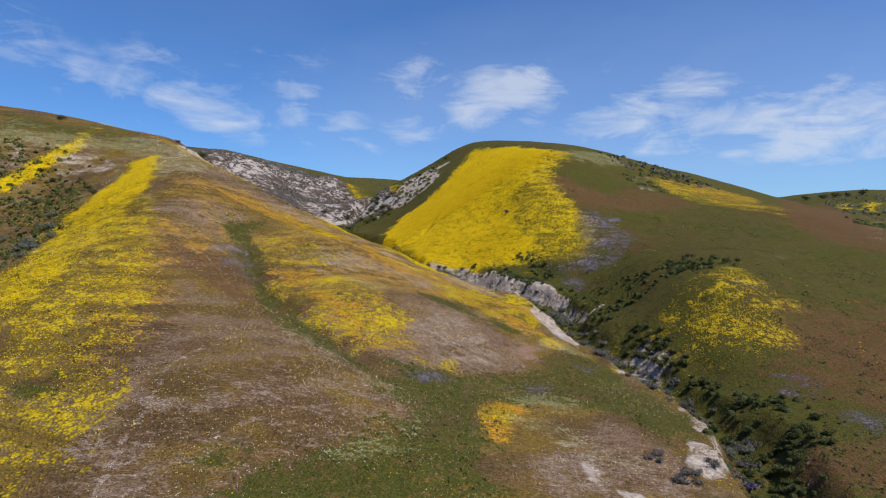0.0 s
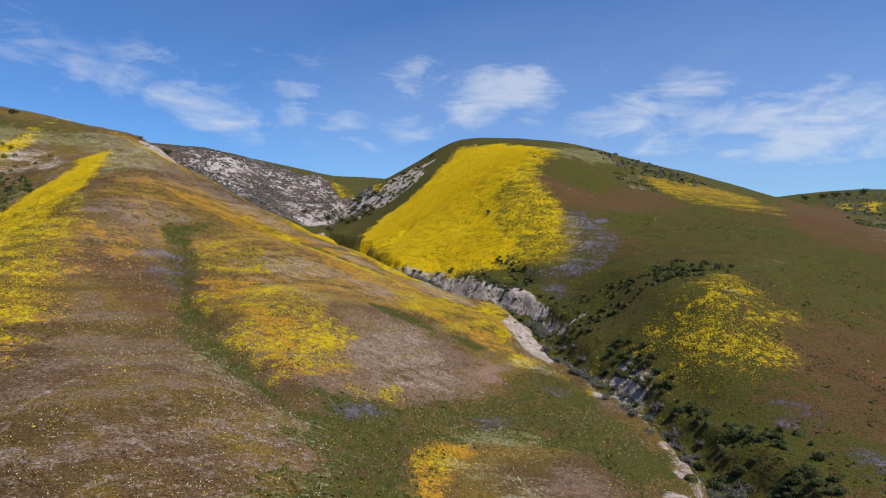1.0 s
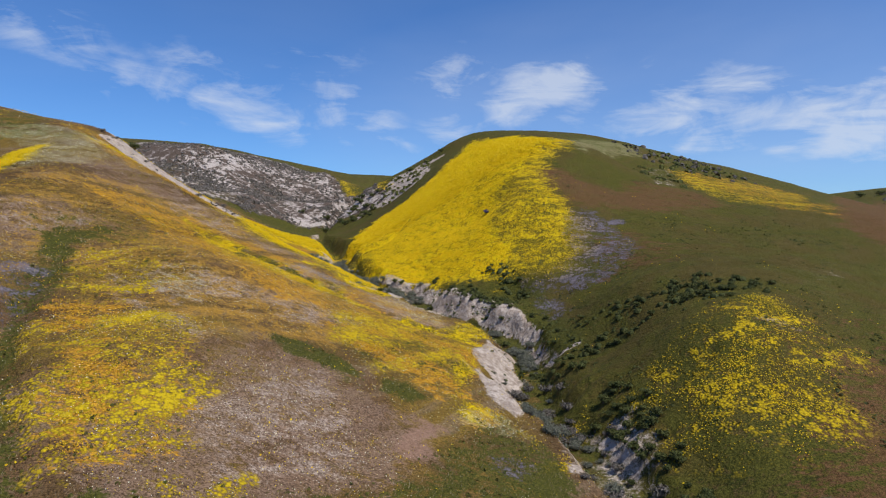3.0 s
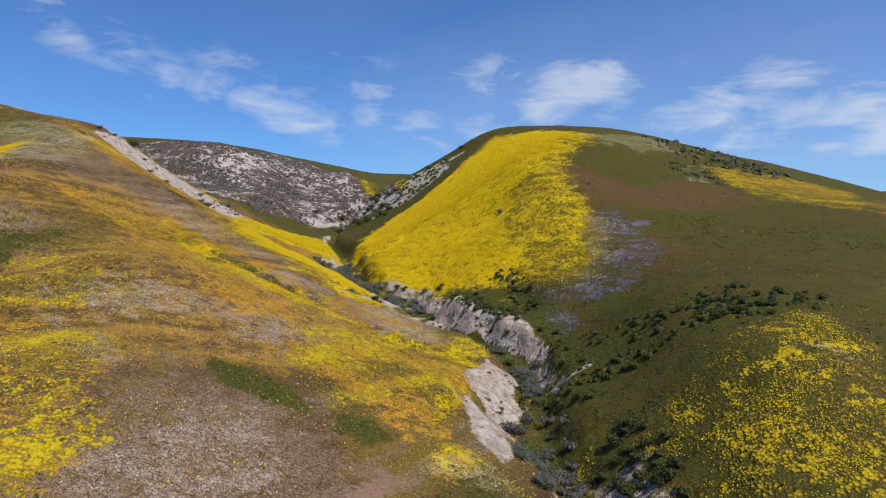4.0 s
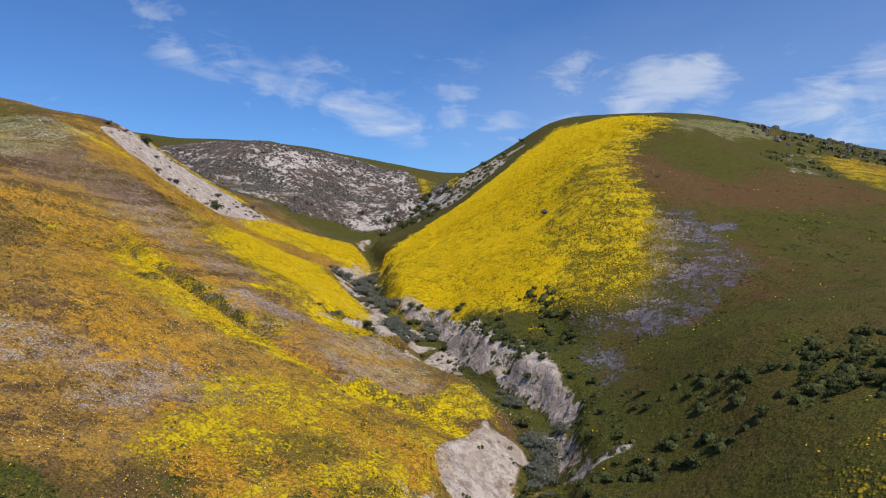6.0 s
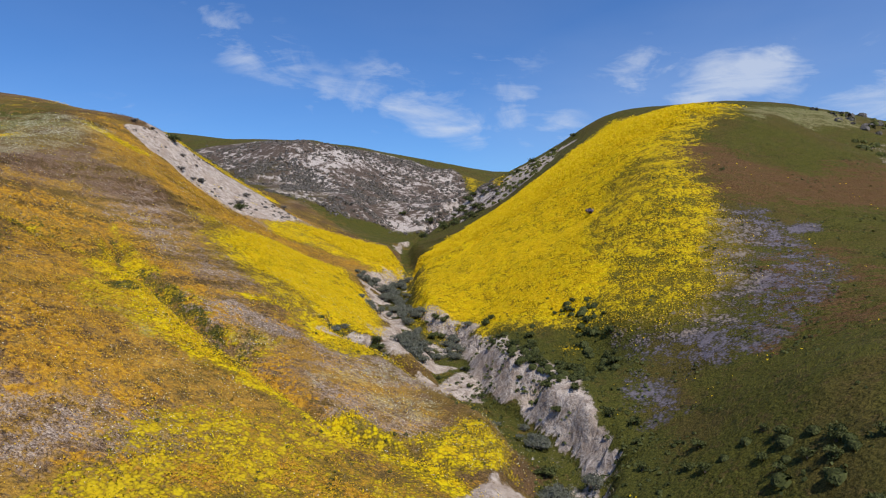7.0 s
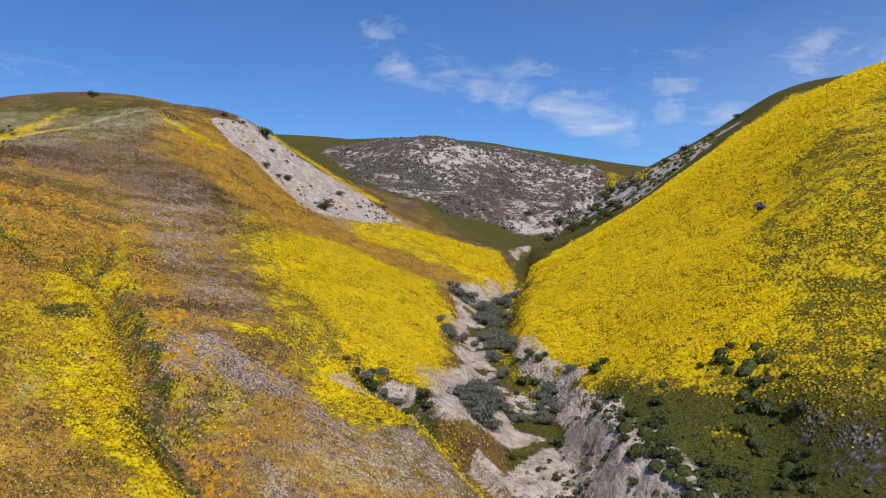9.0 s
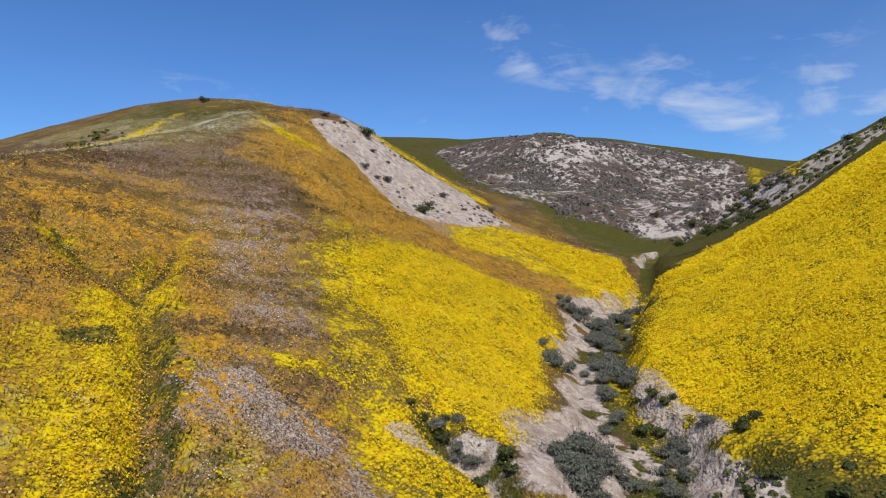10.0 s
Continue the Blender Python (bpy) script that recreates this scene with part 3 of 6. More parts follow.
patch("far_bare", 1, 3, [(-98.7, 193.3), (-82.1, 200.0), (-61.8, 191.4), (-67.3, 220.1), (-54.9, 235.4), (-36.9, 223.7), (-13.9, 176.8), (-17.2, 171.5), (-23.0, 171.9), (-34.9, 168.3), (-41.7, 162.5), (-53.5, 160.0), (-74.1, 176.2)])
patch("far_brush", 0.8, 3, [(-75.1, 177.3), (-68.9, 182.9), (-60.2, 182.8), (-44.0, 167.8), (-40.4, 160.4), (-43.1, 152.4), (-51.9, 155.0)])
patch("far_brush", 0.6, 3, [(-53.4, 186.7), (-45.7, 193.0), (-25.9, 177.1), (-29.5, 172.7), (-37.4, 170.9)])
patch("yellow", 0.6, 3, [(-32.3, 224.2), (-13.7, 179.9), (-12.8, 176.7), (-30.2, 221.2)])
patch("bare", 0.95, 0.4, [(10.4, 76.2), (12.1, 81.2), (13.4, 79.8), (15.3, 77.1), (13.8, 68.6), (12.6, 70.3), (11.7, 72.8)])
patch("bare", 0.95, 0.4, [(10.4, 71.1), (11.5, 72.3), (12.7, 69.9), (13.6, 67.0), (14.2, 64.7), (13.3, 63.2), (12.5, 63.9), (11.4, 65.6)])
patch("bare", 0.9, 0.4, [(2.0, 105.3), (5.3, 102.1), (8.5, 97.6), (12.2, 94.8), (14.2, 90.6), (16.6, 82.5), (16.5, 80.3), (15.7, 80.6), (17.7, 77.4), (19.2, 77.1), (17.7, 76.5), (16.3, 79.0), (15.4, 83.0), (13.3, 86.7), (11.0, 90.6), (9.5, 93.3), (6.4, 96.5), (2.5, 102.7)])
patch("bare", 0.95, 0.4, [(-3.1, 98.9), (-2.5, 99.7), (-2.0, 100.7), (-1.7, 102.7), (-1.6, 104.9), (-0.3, 104.3), (0.9, 102.5), (0.7, 100.6), (0.3, 98.3), (0.7, 96.2), (1.7, 94.6), (0.8, 94.5), (-0.3, 94.9)])
patch("bare", 0.85, 0.4, [(0.8, 107.3), (3.7, 105.5), (4.7, 103.7), (3.7, 103.6), (1.4, 106.2), (1.7, 104.1), (0.2, 104.7), (-2.3, 107.7), (-5.2, 112.0), (-3.9, 111.4)])
patch("bare", 0.9, 0.4, [(1.8, 99.8), (1.5, 102.6), (2.6, 103.2), (4.7, 102.8), (5.4, 101.6)])
patch("bare", 0.9, 0.4, [(-15.3, 122.6), (-14.9, 128.2), (-14.8, 134.0), (-13.1, 126.1), (-14.0, 123.4)])
patch("bare", 0.85, 0.3, [(-14.8, 119.0), (-13.9, 120.4), (-12.8, 123.4), (-12.3, 122.5), (-13.3, 119.4)])
patch("bare", 0.8, 0.3, [(-11.1, 113.9), (-11.8, 117.9), (-9.3, 114.3), (-8.7, 111.3)])
patch("bare", 0.8, 0.2, [(-2.9, 94.2), (-1.4, 94.6), (-1.8, 94.3), (-2.6, 94.1)])
patch("bare", 0.8, 0.2, [(-0.4, 94.3), (0.4, 94.3), (0.6, 94.2), (-0.1, 94.1)])
patch("far_bare", 1, 2, [(-54.9, 235.4), (-37.6, 225.7), (-14.8, 178.4), (-10.8, 171.9), (-15.8, 171.9), (-25.4, 178.1), (-33.8, 175.7)])
patch("yellow", 0.4, 1, [(49.0, 149.7), (58.4, 153.7), (70.3, 162.5), (80.8, 163.8), (62.6, 127.5), (56.4, 127.6), (50.4, 128.1), (47.7, 134.9)])
patch("orange", 0.7, 2, [(49.0, 149.7), (58.9, 155.0), (71.2, 164.6), (81.7, 165.6), (64.3, 130.9), (60.7, 137.6), (54.5, 139.1), (49.6, 141.0)])
patch("bare", 0.25, 1, [(39.7, 162.2), (47.4, 168.1), (60.9, 176.4), (66.2, 169.4), (70.7, 165.2), (63.7, 155.3), (58.9, 155.0), (48.6, 149.4), (43.8, 152.8)])
patch("crest_scrub", 1, 1, [(39.7, 162.2), (47.4, 168.1), (60.9, 176.4), (66.2, 169.4), (70.7, 165.2), (63.7, 155.3), (58.9, 155.0), (48.6, 149.4), (43.8, 152.8)])
patch("white", 0.6, 1.5, [(25.7, 146.0), (34.8, 158.3), (43.3, 164.8), (44.7, 156.9), (39.0, 153.3), (28.6, 134.7)])
patch("rust", 0.8, 3, [(93.9, 174.9), (161.8, 274.9), (141.7, 223.4), (78.1, 112.5), (71.9, 103.5), (65.4, 106.0), (64.7, 118.6)])
patch("bare", 0.35, 1.5, [(143.4, 224.9), (150.3, 224.5), (149.7, 215.9), (77.1, 111.1), (75.0, 113.5)])
patch("green", 0.8, 3, [(172.5, 293.1), (189.8, 273.8), (161.5, 232.9), (151.5, 238.9)])
patch("crest_scrub", 0.8, 2, [(172.5, 293.1), (189.8, 273.8), (152.5, 219.9), (144.7, 228.2)])
patch("yellow", 0.8, 1, [(164.2, 262.6), (167.4, 261.1), (159.6, 248.9), (156.2, 249.1)])
patch("yellow", 0.8, 1, [(174.9, 264.8), (178.3, 262.3), (165.4, 243.2), (161.2, 243.4)])
patch("left_scrub", 1, 1.5, [(-63.5, 91.5), (-61.4, 95.9), (-54.0, 94.6), (-45.3, 77.1), (-43.6, 68.9), (-39.8, 57.2)])
patch("left_scrub", 0.6, 1.5, [(-71.8, 103.6), (-64.0, 102.8), (-55.5, 100.7), (-56.1, 95.4), (-62.7, 95.4), (-64.4, 92.9)])
patch("brush", 0.9, 0.8, [(12.1, 101.5), (13.2, 100.4), (14.6, 97.5), (16.2, 93.3), (15.0, 93.4), (13.7, 96.4)])
patch("green", 0.85, 1.2, [(11.5, 101.7), (13.4, 100.5), (15.2, 97.3), (16.9, 93.2), (14.5, 93.5), (13.2, 97.1)])
patch("green", 0.55, 3, [(-79.5, 114.9), (-71.5, 115.0), (-62.0, 112.5), (-53.3, 111.0), (-46.0, 107.5), (-50.3, 106.5), (-59.8, 106.7), (-72.0, 104.0)])
patch("green", 0.95, 0.8, [(4.1, 104.0), (7.5, 100.8), (10.7, 98.0), (13.3, 94.3), (15.0, 90.0), (13.4, 90.0), (11.6, 93.1), (8.3, 97.9)])
patch("brush", 1, 0.8, [(4.1, 104.0), (7.5, 100.8), (10.7, 98.0), (13.3, 94.3), (15.0, 90.0), (13.4, 90.0), (11.6, 93.1), (8.3, 97.9)])
patch("yellow", 0.95, 1.0, [(-45.5, 100.9), (-48.1, 98.6), (-44.7, 89.9), (-44.2, 78.7), (-46.8, 75.0), (-41.3, 66.9), (-37.0, 56.5), (-35.9, 51.6), (-29.3, 42.0), (-29.1, 47.3), (-32.4, 60.5), (-36.2, 75.1), (-41.0, 91.1)])
patch("yellow", 0.68, 1.5, [(-29.3, 42.0), (-29.1, 47.3), (-32.4, 60.5), (-36.2, 75.1), (-31.3, 67.7), (-25.9, 54.8), (-22.8, 49.1), (-20.1, 40.4), (-21.5, 38.2), (-23.2, 35.9), (-23.8, 34.0)])
patch("yellow", 0.55, 2, [(-23.8, 34.0), (-23.2, 35.9), (-21.5, 38.2), (-20.1, 40.4), (-18.4, 34.8), (-18.4, 31.6), (-18.6, 28.8), (-19.1, 27.3)])
patch("orange", 0.5, 2, [(-32.4, 60.5), (-31.3, 67.7), (-26.5, 61.9), (-21.0, 47.8), (-19.6, 39.8), (-21.0, 37.2), (-25.1, 47.6)])
patch("green", 0.7, 0.6, [(-23.5, 34.5), (-22.8, 35.4), (-21.9, 36.0), (-21.4, 34.7), (-22.4, 33.7)])
patch("green", 0.6, 0.8, [(-47.8, 77.3), (-46.0, 79.4), (-44.7, 74.9), (-46.6, 74.5)])
patch("white", 0.5, 1.5, [(-49.1, 109.1), (-45.4, 113.2), (-37.5, 100.6), (-35.8, 93.2), (-37.4, 85.7), (-43.8, 95.5)])
patch("ochre", 0.5, 2, [(-36.7, 85.7), (-30.7, 95.3), (-24.2, 96.2), (-20.8, 74.8), (-25.3, 74.3), (-31.2, 72.8)])
patch("mauve", 0.7, 1.5, [(-31.5, 69.1), (-30.7, 71.7), (-28.6, 78.0), (-22.6, 78.6), (-24.3, 71.5), (-28.0, 69.6)])
patch("straw", 0.3, 1, [(-31.5, 69.1), (-30.4, 70.8), (-27.8, 75.9), (-23.3, 76.3), (-24.6, 72.2), (-28.2, 70.1)])
patch("orange", 0.5, 1.2, [(-31.4, 66.9), (-27.2, 67.6), (-21.8, 64.0), (-21.8, 59.3), (-26.5, 61.9)])
patch("rust", 0.6, 2, [(-26.8, 61.3), (-21.5, 59.9), (-15.1, 54.2), (-13.0, 48.0), (-16.5, 51.1), (-22.2, 55.0)])
patch("green", 0.62, 0.6, [(-24.2, 72.0), (-21.9, 71.7), (-16.0, 57.3), (-11.4, 48.8), (-7.3, 44.8), (-3.5, 41.7), (-0.9, 40.7), (-1.9, 39.3), (-4.9, 40.7), (-8.8, 43.9), (-12.4, 46.8), (-17.5, 58.0), (-21.1, 65.0)])
patch("green", 0.6, 0.6, [(-24.1, 72.8), (-21.3, 76.6), (-21.1, 71.3), (-22.8, 69.8)])
patch("purple", 0.42, 0.8, [(-23.1, 65.2), (-21.0, 65.1), (-17.7, 57.9), (-19.0, 58.0)])
patch("yellow", 0.4, 1.8, [(-16.1, 58.5), (-12.3, 62.1), (-7.7, 60.0), (-4.0, 53.9), (-4.0, 48.3), (-5.7, 44.7), (-8.8, 46.4), (-11.2, 48.9)])
patch("yellow", 0.45, 1.5, [(-20.7, 67.8), (-17.5, 74.6), (-11.4, 69.9), (-12.4, 62.5), (-16.8, 60.2)])
patch("straw", 0.4, 1.2, [(-13.8, 69.7), (-6.5, 70.8), (-9.1, 62.8), (-14.8, 65.6)])
patch("mauve", 0.8, 1.5, [(-5.7, 48.2), (-3.9, 52.3), (-0.2, 55.7), (3.9, 58.2), (6.7, 55.7), (6.7, 51.9), (3.3, 48.7), (-1.0, 45.4), (-3.7, 44.0)])
patch("straw", 0.4, 1.5, [(-2.9, 51.1), (0.8, 55.5), (3.7, 55.1), (4.4, 51.6), (-0.2, 48.5)])
patch("soil", 0.6, 0.8, [(7.4, 58.7), (9.0, 59.2), (8.4, 54.6), (7.2, 53.5)])
patch("green", 0.7, 1.5, [(-3.3, 44.1), (0.6, 45.6), (8.3, 52.7), (12.1, 62.9), (14.8, 60.1), (17.1, 41.1), (14.1, 39.8), (11.5, 43.6), (6.9, 44.2), (2.9, 42.4), (0.6, 38.6), (-1.5, 39.0)])
patch("rust", 0.6, 1.5, [(11.8, 49.7), (16.3, 50.1), (16.9, 40.5), (14.3, 39.6), (11.8, 41.7)])
patch("green", 0.7, 1.8, [(-3.2, 38.8), (0.6, 42.0), (1.5, 36.1), (0.5, 31.6), (2.6, 30.0), (-8.9, 27.3), (-7.4, 29.3), (-4.6, 31.7), (-1.4, 34.7), (-0.8, 37.9)])
patch("orange", 0.65, 0.8, [(0.6, 43.2), (3.8, 44.7), (5.2, 39.7), (3.1, 36.2), (2.3, 39.5)])
patch("yellow", 0.5, 0.8, [(1.0, 43.1), (3.4, 44.0), (4.1, 39.6), (3.0, 38.5)])
patch("purple", 0.75, 0.4, [(-2.3, 42.9), (-0.6, 44.8), (0.2, 44.1), (-1.6, 41.7)])
patch("purple", 0.7, 0.4, [(6.0, 47.5), (7.4, 47.1), (6.5, 45.3)])
patch("purple", 0.6, 0.4, [(11.5, 57.0), (13.5, 58.1), (12.6, 55.3)])
patch("yellow", 0.5, 0.6, [(-2.0, 46.5), (0.7, 48.1), (1.1, 46.6), (-1.4, 45.0)])
patch("white", 0.4, 1.2, [(-11.6, 45.9), (-8.7, 43.6), (-5.3, 41.2), (-3.0, 39.8), (-3.2, 38.8), (-6.5, 40.0), (-9.9, 42.2)])
patch("white", 0.45, 1, [(-6.2, 30.8), (-2.5, 33.6), (-0.8, 36.3), (-1.9, 32.7), (-5.0, 30.3)])
patch("white", 0.45, 1, [(4.8, 39.5), (7.7, 39.8), (9.9, 37.4), (11.0, 35.7), (8.6, 36.3), (5.6, 38.0)])
patch("white", 0.5, 0.7, [(4.5, 43.5), (8.2, 42.7), (9.3, 44.2), (7.8, 44.9)])
patch("straw", 0.22, 2, [(-17.2, 30.3), (-16.3, 34.2), (-12.7, 35.2), (-9.8, 30.1), (-11.3, 27.8), (-14.3, 27.3)])
patch("straw", 0.2, 2, [(-11.3, 34.8), (-9.1, 38.8), (-2.9, 39.0), (-1.8, 37.2), (-6.2, 31.2), (-9.9, 31.3)])
patch("mauve", 0.45, 2.5, [(-20.7, 42.8), (-21.3, 52.8), (-12.2, 45.3), (-2.9, 39.0), (-1.4, 34.7), (-6.2, 30.8), (-9.0, 27.6), (-16.7, 27.3), (-17.4, 33.3)])
patch("green", 0.5, 1, [(-11.3, 29.9), (-9.8, 30.9), (-9.0, 29.4), (-10.2, 28.2)])
patch("straw", 0.3, 1.5, [(7.2, 37.2), (10.4, 36.8), (12.8, 33.7), (11.5, 32.5), (6.0, 31.1), (5.2, 33.3)])
patch("mauve", 0.7, 1.5, [(7.2, 37.2), (10.2, 41.6), (12.1, 40.5), (13.0, 36.8), (12.8, 33.7), (11.5, 32.5), (6.0, 31.1), (5.2, 33.3)])
patch("bare", 0.6, 0.3, [(8.1, 35.1), (8.8, 34.5), (8.2, 33.2), (7.8, 33.3)])
patch("bare", 0.7, 0.3, [(9.0, 32.7), (10.5, 32.9), (10.5, 32.1), (8.7, 31.7)])
patch("bare", 0.8, 0.4, [(15.8, 38.8), (16.8, 38.0), (15.8, 35.4), (14.8, 34.6), (14.6, 35.8)])
patch("green", 0.4, 2, [(-24.7, 71.9), (-24.8, 77.2), (-24.6, 87.0), (-21.3, 87.5), (-18.8, 73.3), (-21.0, 70.6)])
patch("orange", 0.7, 1, [(-30.9, 84.1), (-28.0, 85.8), (-21.4, 88.9), (-10.8, 80.8), (-3.1, 79.2), (3.3, 82.6), (-0.1, 83.7), (-10.3, 88.0), (-21.9, 93.4), (-28.6, 90.5)])
patch("ochre", 0.6, 2.5, [(-20.0, 69.8), (-18.5, 83.4), (-6.7, 78.0), (-1.6, 73.9), (1.5, 63.3), (-3.1, 60.7), (-11.3, 66.0)])
patch("yellow", 0.5, 1.2, [(-1.3, 74.6), (2.9, 78.9), (6.8, 78.2), (11.2, 76.1), (10.6, 68.6), (8.1, 66.6), (6.0, 65.6), (4.4, 62.6), (2.5, 64.8), (0.6, 66.4)])
patch("orange", 0.6, 1.5, [(-3.4, 74.1), (3.6, 80.5), (11.1, 80.0), (11.0, 68.8), (8.5, 62.7), (6.1, 64.7), (0.6, 66.4)])
patch("green", 0.85, 0.6, [(-2.8, 62.4), (-0.5, 62.8), (2.4, 62.2), (3.5, 60.5), (1.3, 59.4), (-1.0, 59.5)])
patch("green", 0.8, 0.6, [(4.4, 62.5), (6.3, 63.7), (7.8, 61.9), (6.8, 60.1), (4.9, 60.3)])
patch("green", 0.7, 0.5, [(2.2, 65.8), (3.8, 66.5), (3.5, 63.5)])
patch("yellow", 0.75, 0.7, [(8.7, 68.2), (10.4, 72.6), (11.0, 70.8), (9.7, 64.5), (11.5, 63.4), (13.8, 62.0), (15.5, 58.8), (14.3, 59.3), (11.9, 61.0), (9.5, 61.9)])
patch("yellow", 0.75, 0.5, [(12.2, 61.2), (14.0, 60.4), (15.4, 58.4), (13.9, 57.7), (11.6, 59.5)])
patch("orange", 0.7, 0.8, [(8.8, 66.4), (11.8, 62.4), (15.5, 58.8), (13.7, 58.0), (10.9, 60.4)])
patch("white", 0.6, 0.7, [(9.9, 62.2), (12.5, 63.3), (14.1, 61.6), (12.5, 60.7), (10.6, 60.7)])
patch("white", 0.4, 1, [(-16.0, 72.6), (-9.9, 67.1), (-8.6, 64.0), (-11.6, 65.8)])
patch("straw", 0.32, 1.5, [(-1.3, 56.5), (1.1, 58.2), (3.5, 56.2), (3.8, 53.3), (1.3, 51.7), (-1.0, 52.3), (-1.8, 54.9)])
patch("mauve", 0.6, 2, [(-4.4, 56.8), (-2.0, 59.5), (3.4, 58.7), (7.1, 58.4), (8.2, 54.8), (5.5, 52.8), (-0.7, 49.6), (-3.3, 51.2)])
patch("soil", 0.6, 0.8, [(6.9, 57.6), (8.1, 58.6), (8.5, 56.0), (7.8, 53.9), (6.9, 53.6)])
patch("straw", 0.4, 1, [(-15.8, 65.6), (-9.5, 61.7), (-5.8, 58.8), (-6.2, 57.2), (-11.6, 61.6)])
patch("yellow", 0.3, 2.5, [(-15.7, 59.1), (-14.1, 60.6), (-9.7, 57.7), (-6.4, 54.6), (-5.2, 51.8), (-4.9, 49.6), (-3.4, 48.3), (-5.4, 46.5)])
patch("orange", 0.5, 2, [(-16.2, 59.7), (-12.7, 61.1), (-5.9, 55.6), (-3.0, 50.7), (-3.2, 48.4), (-5.4, 46.5)])
patch("yellow", 0.95, 1.2, [(-17.1, 99.1), (-18.3, 111.7), (-17.0, 119.0), (-11.3, 115.3), (-7.0, 107.5), (-3.9, 100.3), (-1.9, 95.8), (-2.8, 93.0), (-5.3, 94.2), (-9.3, 95.9), (-13.4, 97.9)])
patch("yellow", 0.6, 2, [(-20.2, 101.4), (-17.4, 101.0), (-9.3, 95.9), (-5.3, 94.2), (-3.1, 92.7), (-4.3, 91.0), (-8.1, 91.9), (-12.5, 94.6), (-16.8, 97.3)])
patch("yellow", 0.72, 1.2, [(-31.6, 127.0), (-27.9, 132.5), (-25.4, 141.7), (-15.0, 133.3), (-12.6, 126.5), (-13.2, 125.2), (-18.7, 128.3), (-22.9, 124.0), (-25.9, 119.8)])
patch("orange", 0.55, 1.5, [(-32.3, 123.0), (-29.0, 134.4), (-26.4, 143.7), (-20.8, 132.5), (-25.2, 125.2), (-26.5, 116.1)])
patch("mauve", 0.55, 2.5, [(-38.6, 100.6), (-36.2, 105.2), (-28.6, 103.4), (-20.4, 98.6), (-12.8, 94.9), (-7.3, 92.8), (-4.5, 92.8), (-1.6, 92.4), (3.1, 91.5), (1.8, 89.0), (-3.5, 88.4), (-8.2, 87.7), (-9.1, 85.0), (-14.1, 87.5), (-21.8, 94.4), (-28.9, 95.3), (-31.8, 92.8)])
patch("straw", 0.6, 0.8, [(-10.1, 86.2), (-8.1, 87.6), (-4.9, 87.9), (-3.7, 87.3), (-5.2, 85.4), (-7.3, 84.4)])
patch("straw", 0.5, 1, [(-2.4, 89.3), (2.7, 90.5), (5.1, 88.4), (2.7, 85.6), (0.1, 85.0)])
patch("orange", 0.6, 2, [(-25.9, 85.5), (-23.4, 88.8), (-16.3, 87.8), (-10.4, 84.5), (-6.6, 82.2), (0.2, 80.5), (-3.5, 77.5), (-6.7, 75.6), (-9.5, 73.6)])
patch("ochre", 0.7, 2.5, [(-25.9, 85.5), (-23.4, 88.8), (-16.3, 87.8), (-10.4, 84.5), (-2.8, 80.8), (3.3, 79.6), (-0.1, 73.8), (-6.7, 71.5)])
patch("yellow", 0.75, 0.9, [(-20.7, 89.5), (-14.9, 87.8), (-9.3, 84.3), (-5.6, 82.4), (-0.1, 80.9), (4.4, 81.0), (8.7, 80.5), (11.6, 79.2), (10.5, 78.4), (6.4, 79.4), (1.8, 80.0), (-1.9, 79.7), (-5.6, 79.8), (-11.5, 83.4), (-16.1, 84.8)])
patch("yellow", 0.42, 2, [(0.7, 72.3), (1.7, 75.0), (4.4, 77.8), (7.7, 78.9), (10.3, 78.3), (2.3, 70.0)])
patch("yellow", 0.7, 0.7, [(7.5, 82.2), (8.5, 84.4), (9.7, 85.7), (11.4, 83.4), (11.5, 82.0), (9.7, 80.8)])
patch("green", 0.6, 0.3, [(-7.5, 83.7), (-4.1, 82.4), (-2.1, 82.2), (1.5, 81.5), (3.4, 80.5), (2.1, 80.5), (-0.6, 81.1), (-3.3, 80.9)])
patch("green", 0.5, 0.7, [(3.7, 81.1), (6.4, 81.2), (8.8, 81.2), (6.9, 80.9)])
patch("orange", 0.5, 1.2, [(-1.3, 87.4), (4.2, 86.9), (7.1, 84.9), (6.2, 82.5), (2.6, 83.2)])
patch("ochre", 0.6, 2, [(-6.7, 85.8), (-2.5, 89.5), (5.9, 88.1), (8.5, 84.6), (6.8, 82.4), (1.5, 82.7)])
patch("yellow", 0.75, 0.4, [(-1.0, 93.9), (2.7, 92.3), (4.6, 91.5), (4.2, 90.6), (1.8, 90.7), (-0.9, 91.2)])
patch("white", 0.55, 0.8, [(3.0, 85.1), (5.4, 87.5), (7.6, 87.1), (7.0, 85.1), (4.6, 83.2)])
patch("straw", 0.5, 2, [(-3.3, 70.3), (-3.1, 73.2), (-0.3, 73.4), (0.7, 71.7), (-1.1, 69.9), (-3.4, 69.1)])
patch("orange", 0.5, 2, [(-9.5, 73.6), (-3.9, 77.9), (3.6, 79.1), (1.7, 75.0), (-2.9, 73.6), (-5.6, 70.7)])
patch("mauve", 0.55, 2.5, [(-38.5, 92.5), (-37.5, 97.7), (-33.3, 102.8), (-27.4, 102.8), (-20.2, 98.9), (-13.8, 92.5), (-9.6, 89.4), (-7.4, 85.5), (-9.9, 85.8), (-15.3, 88.9), (-23.1, 95.7), (-29.0, 94.0), (-31.5, 89.5)])
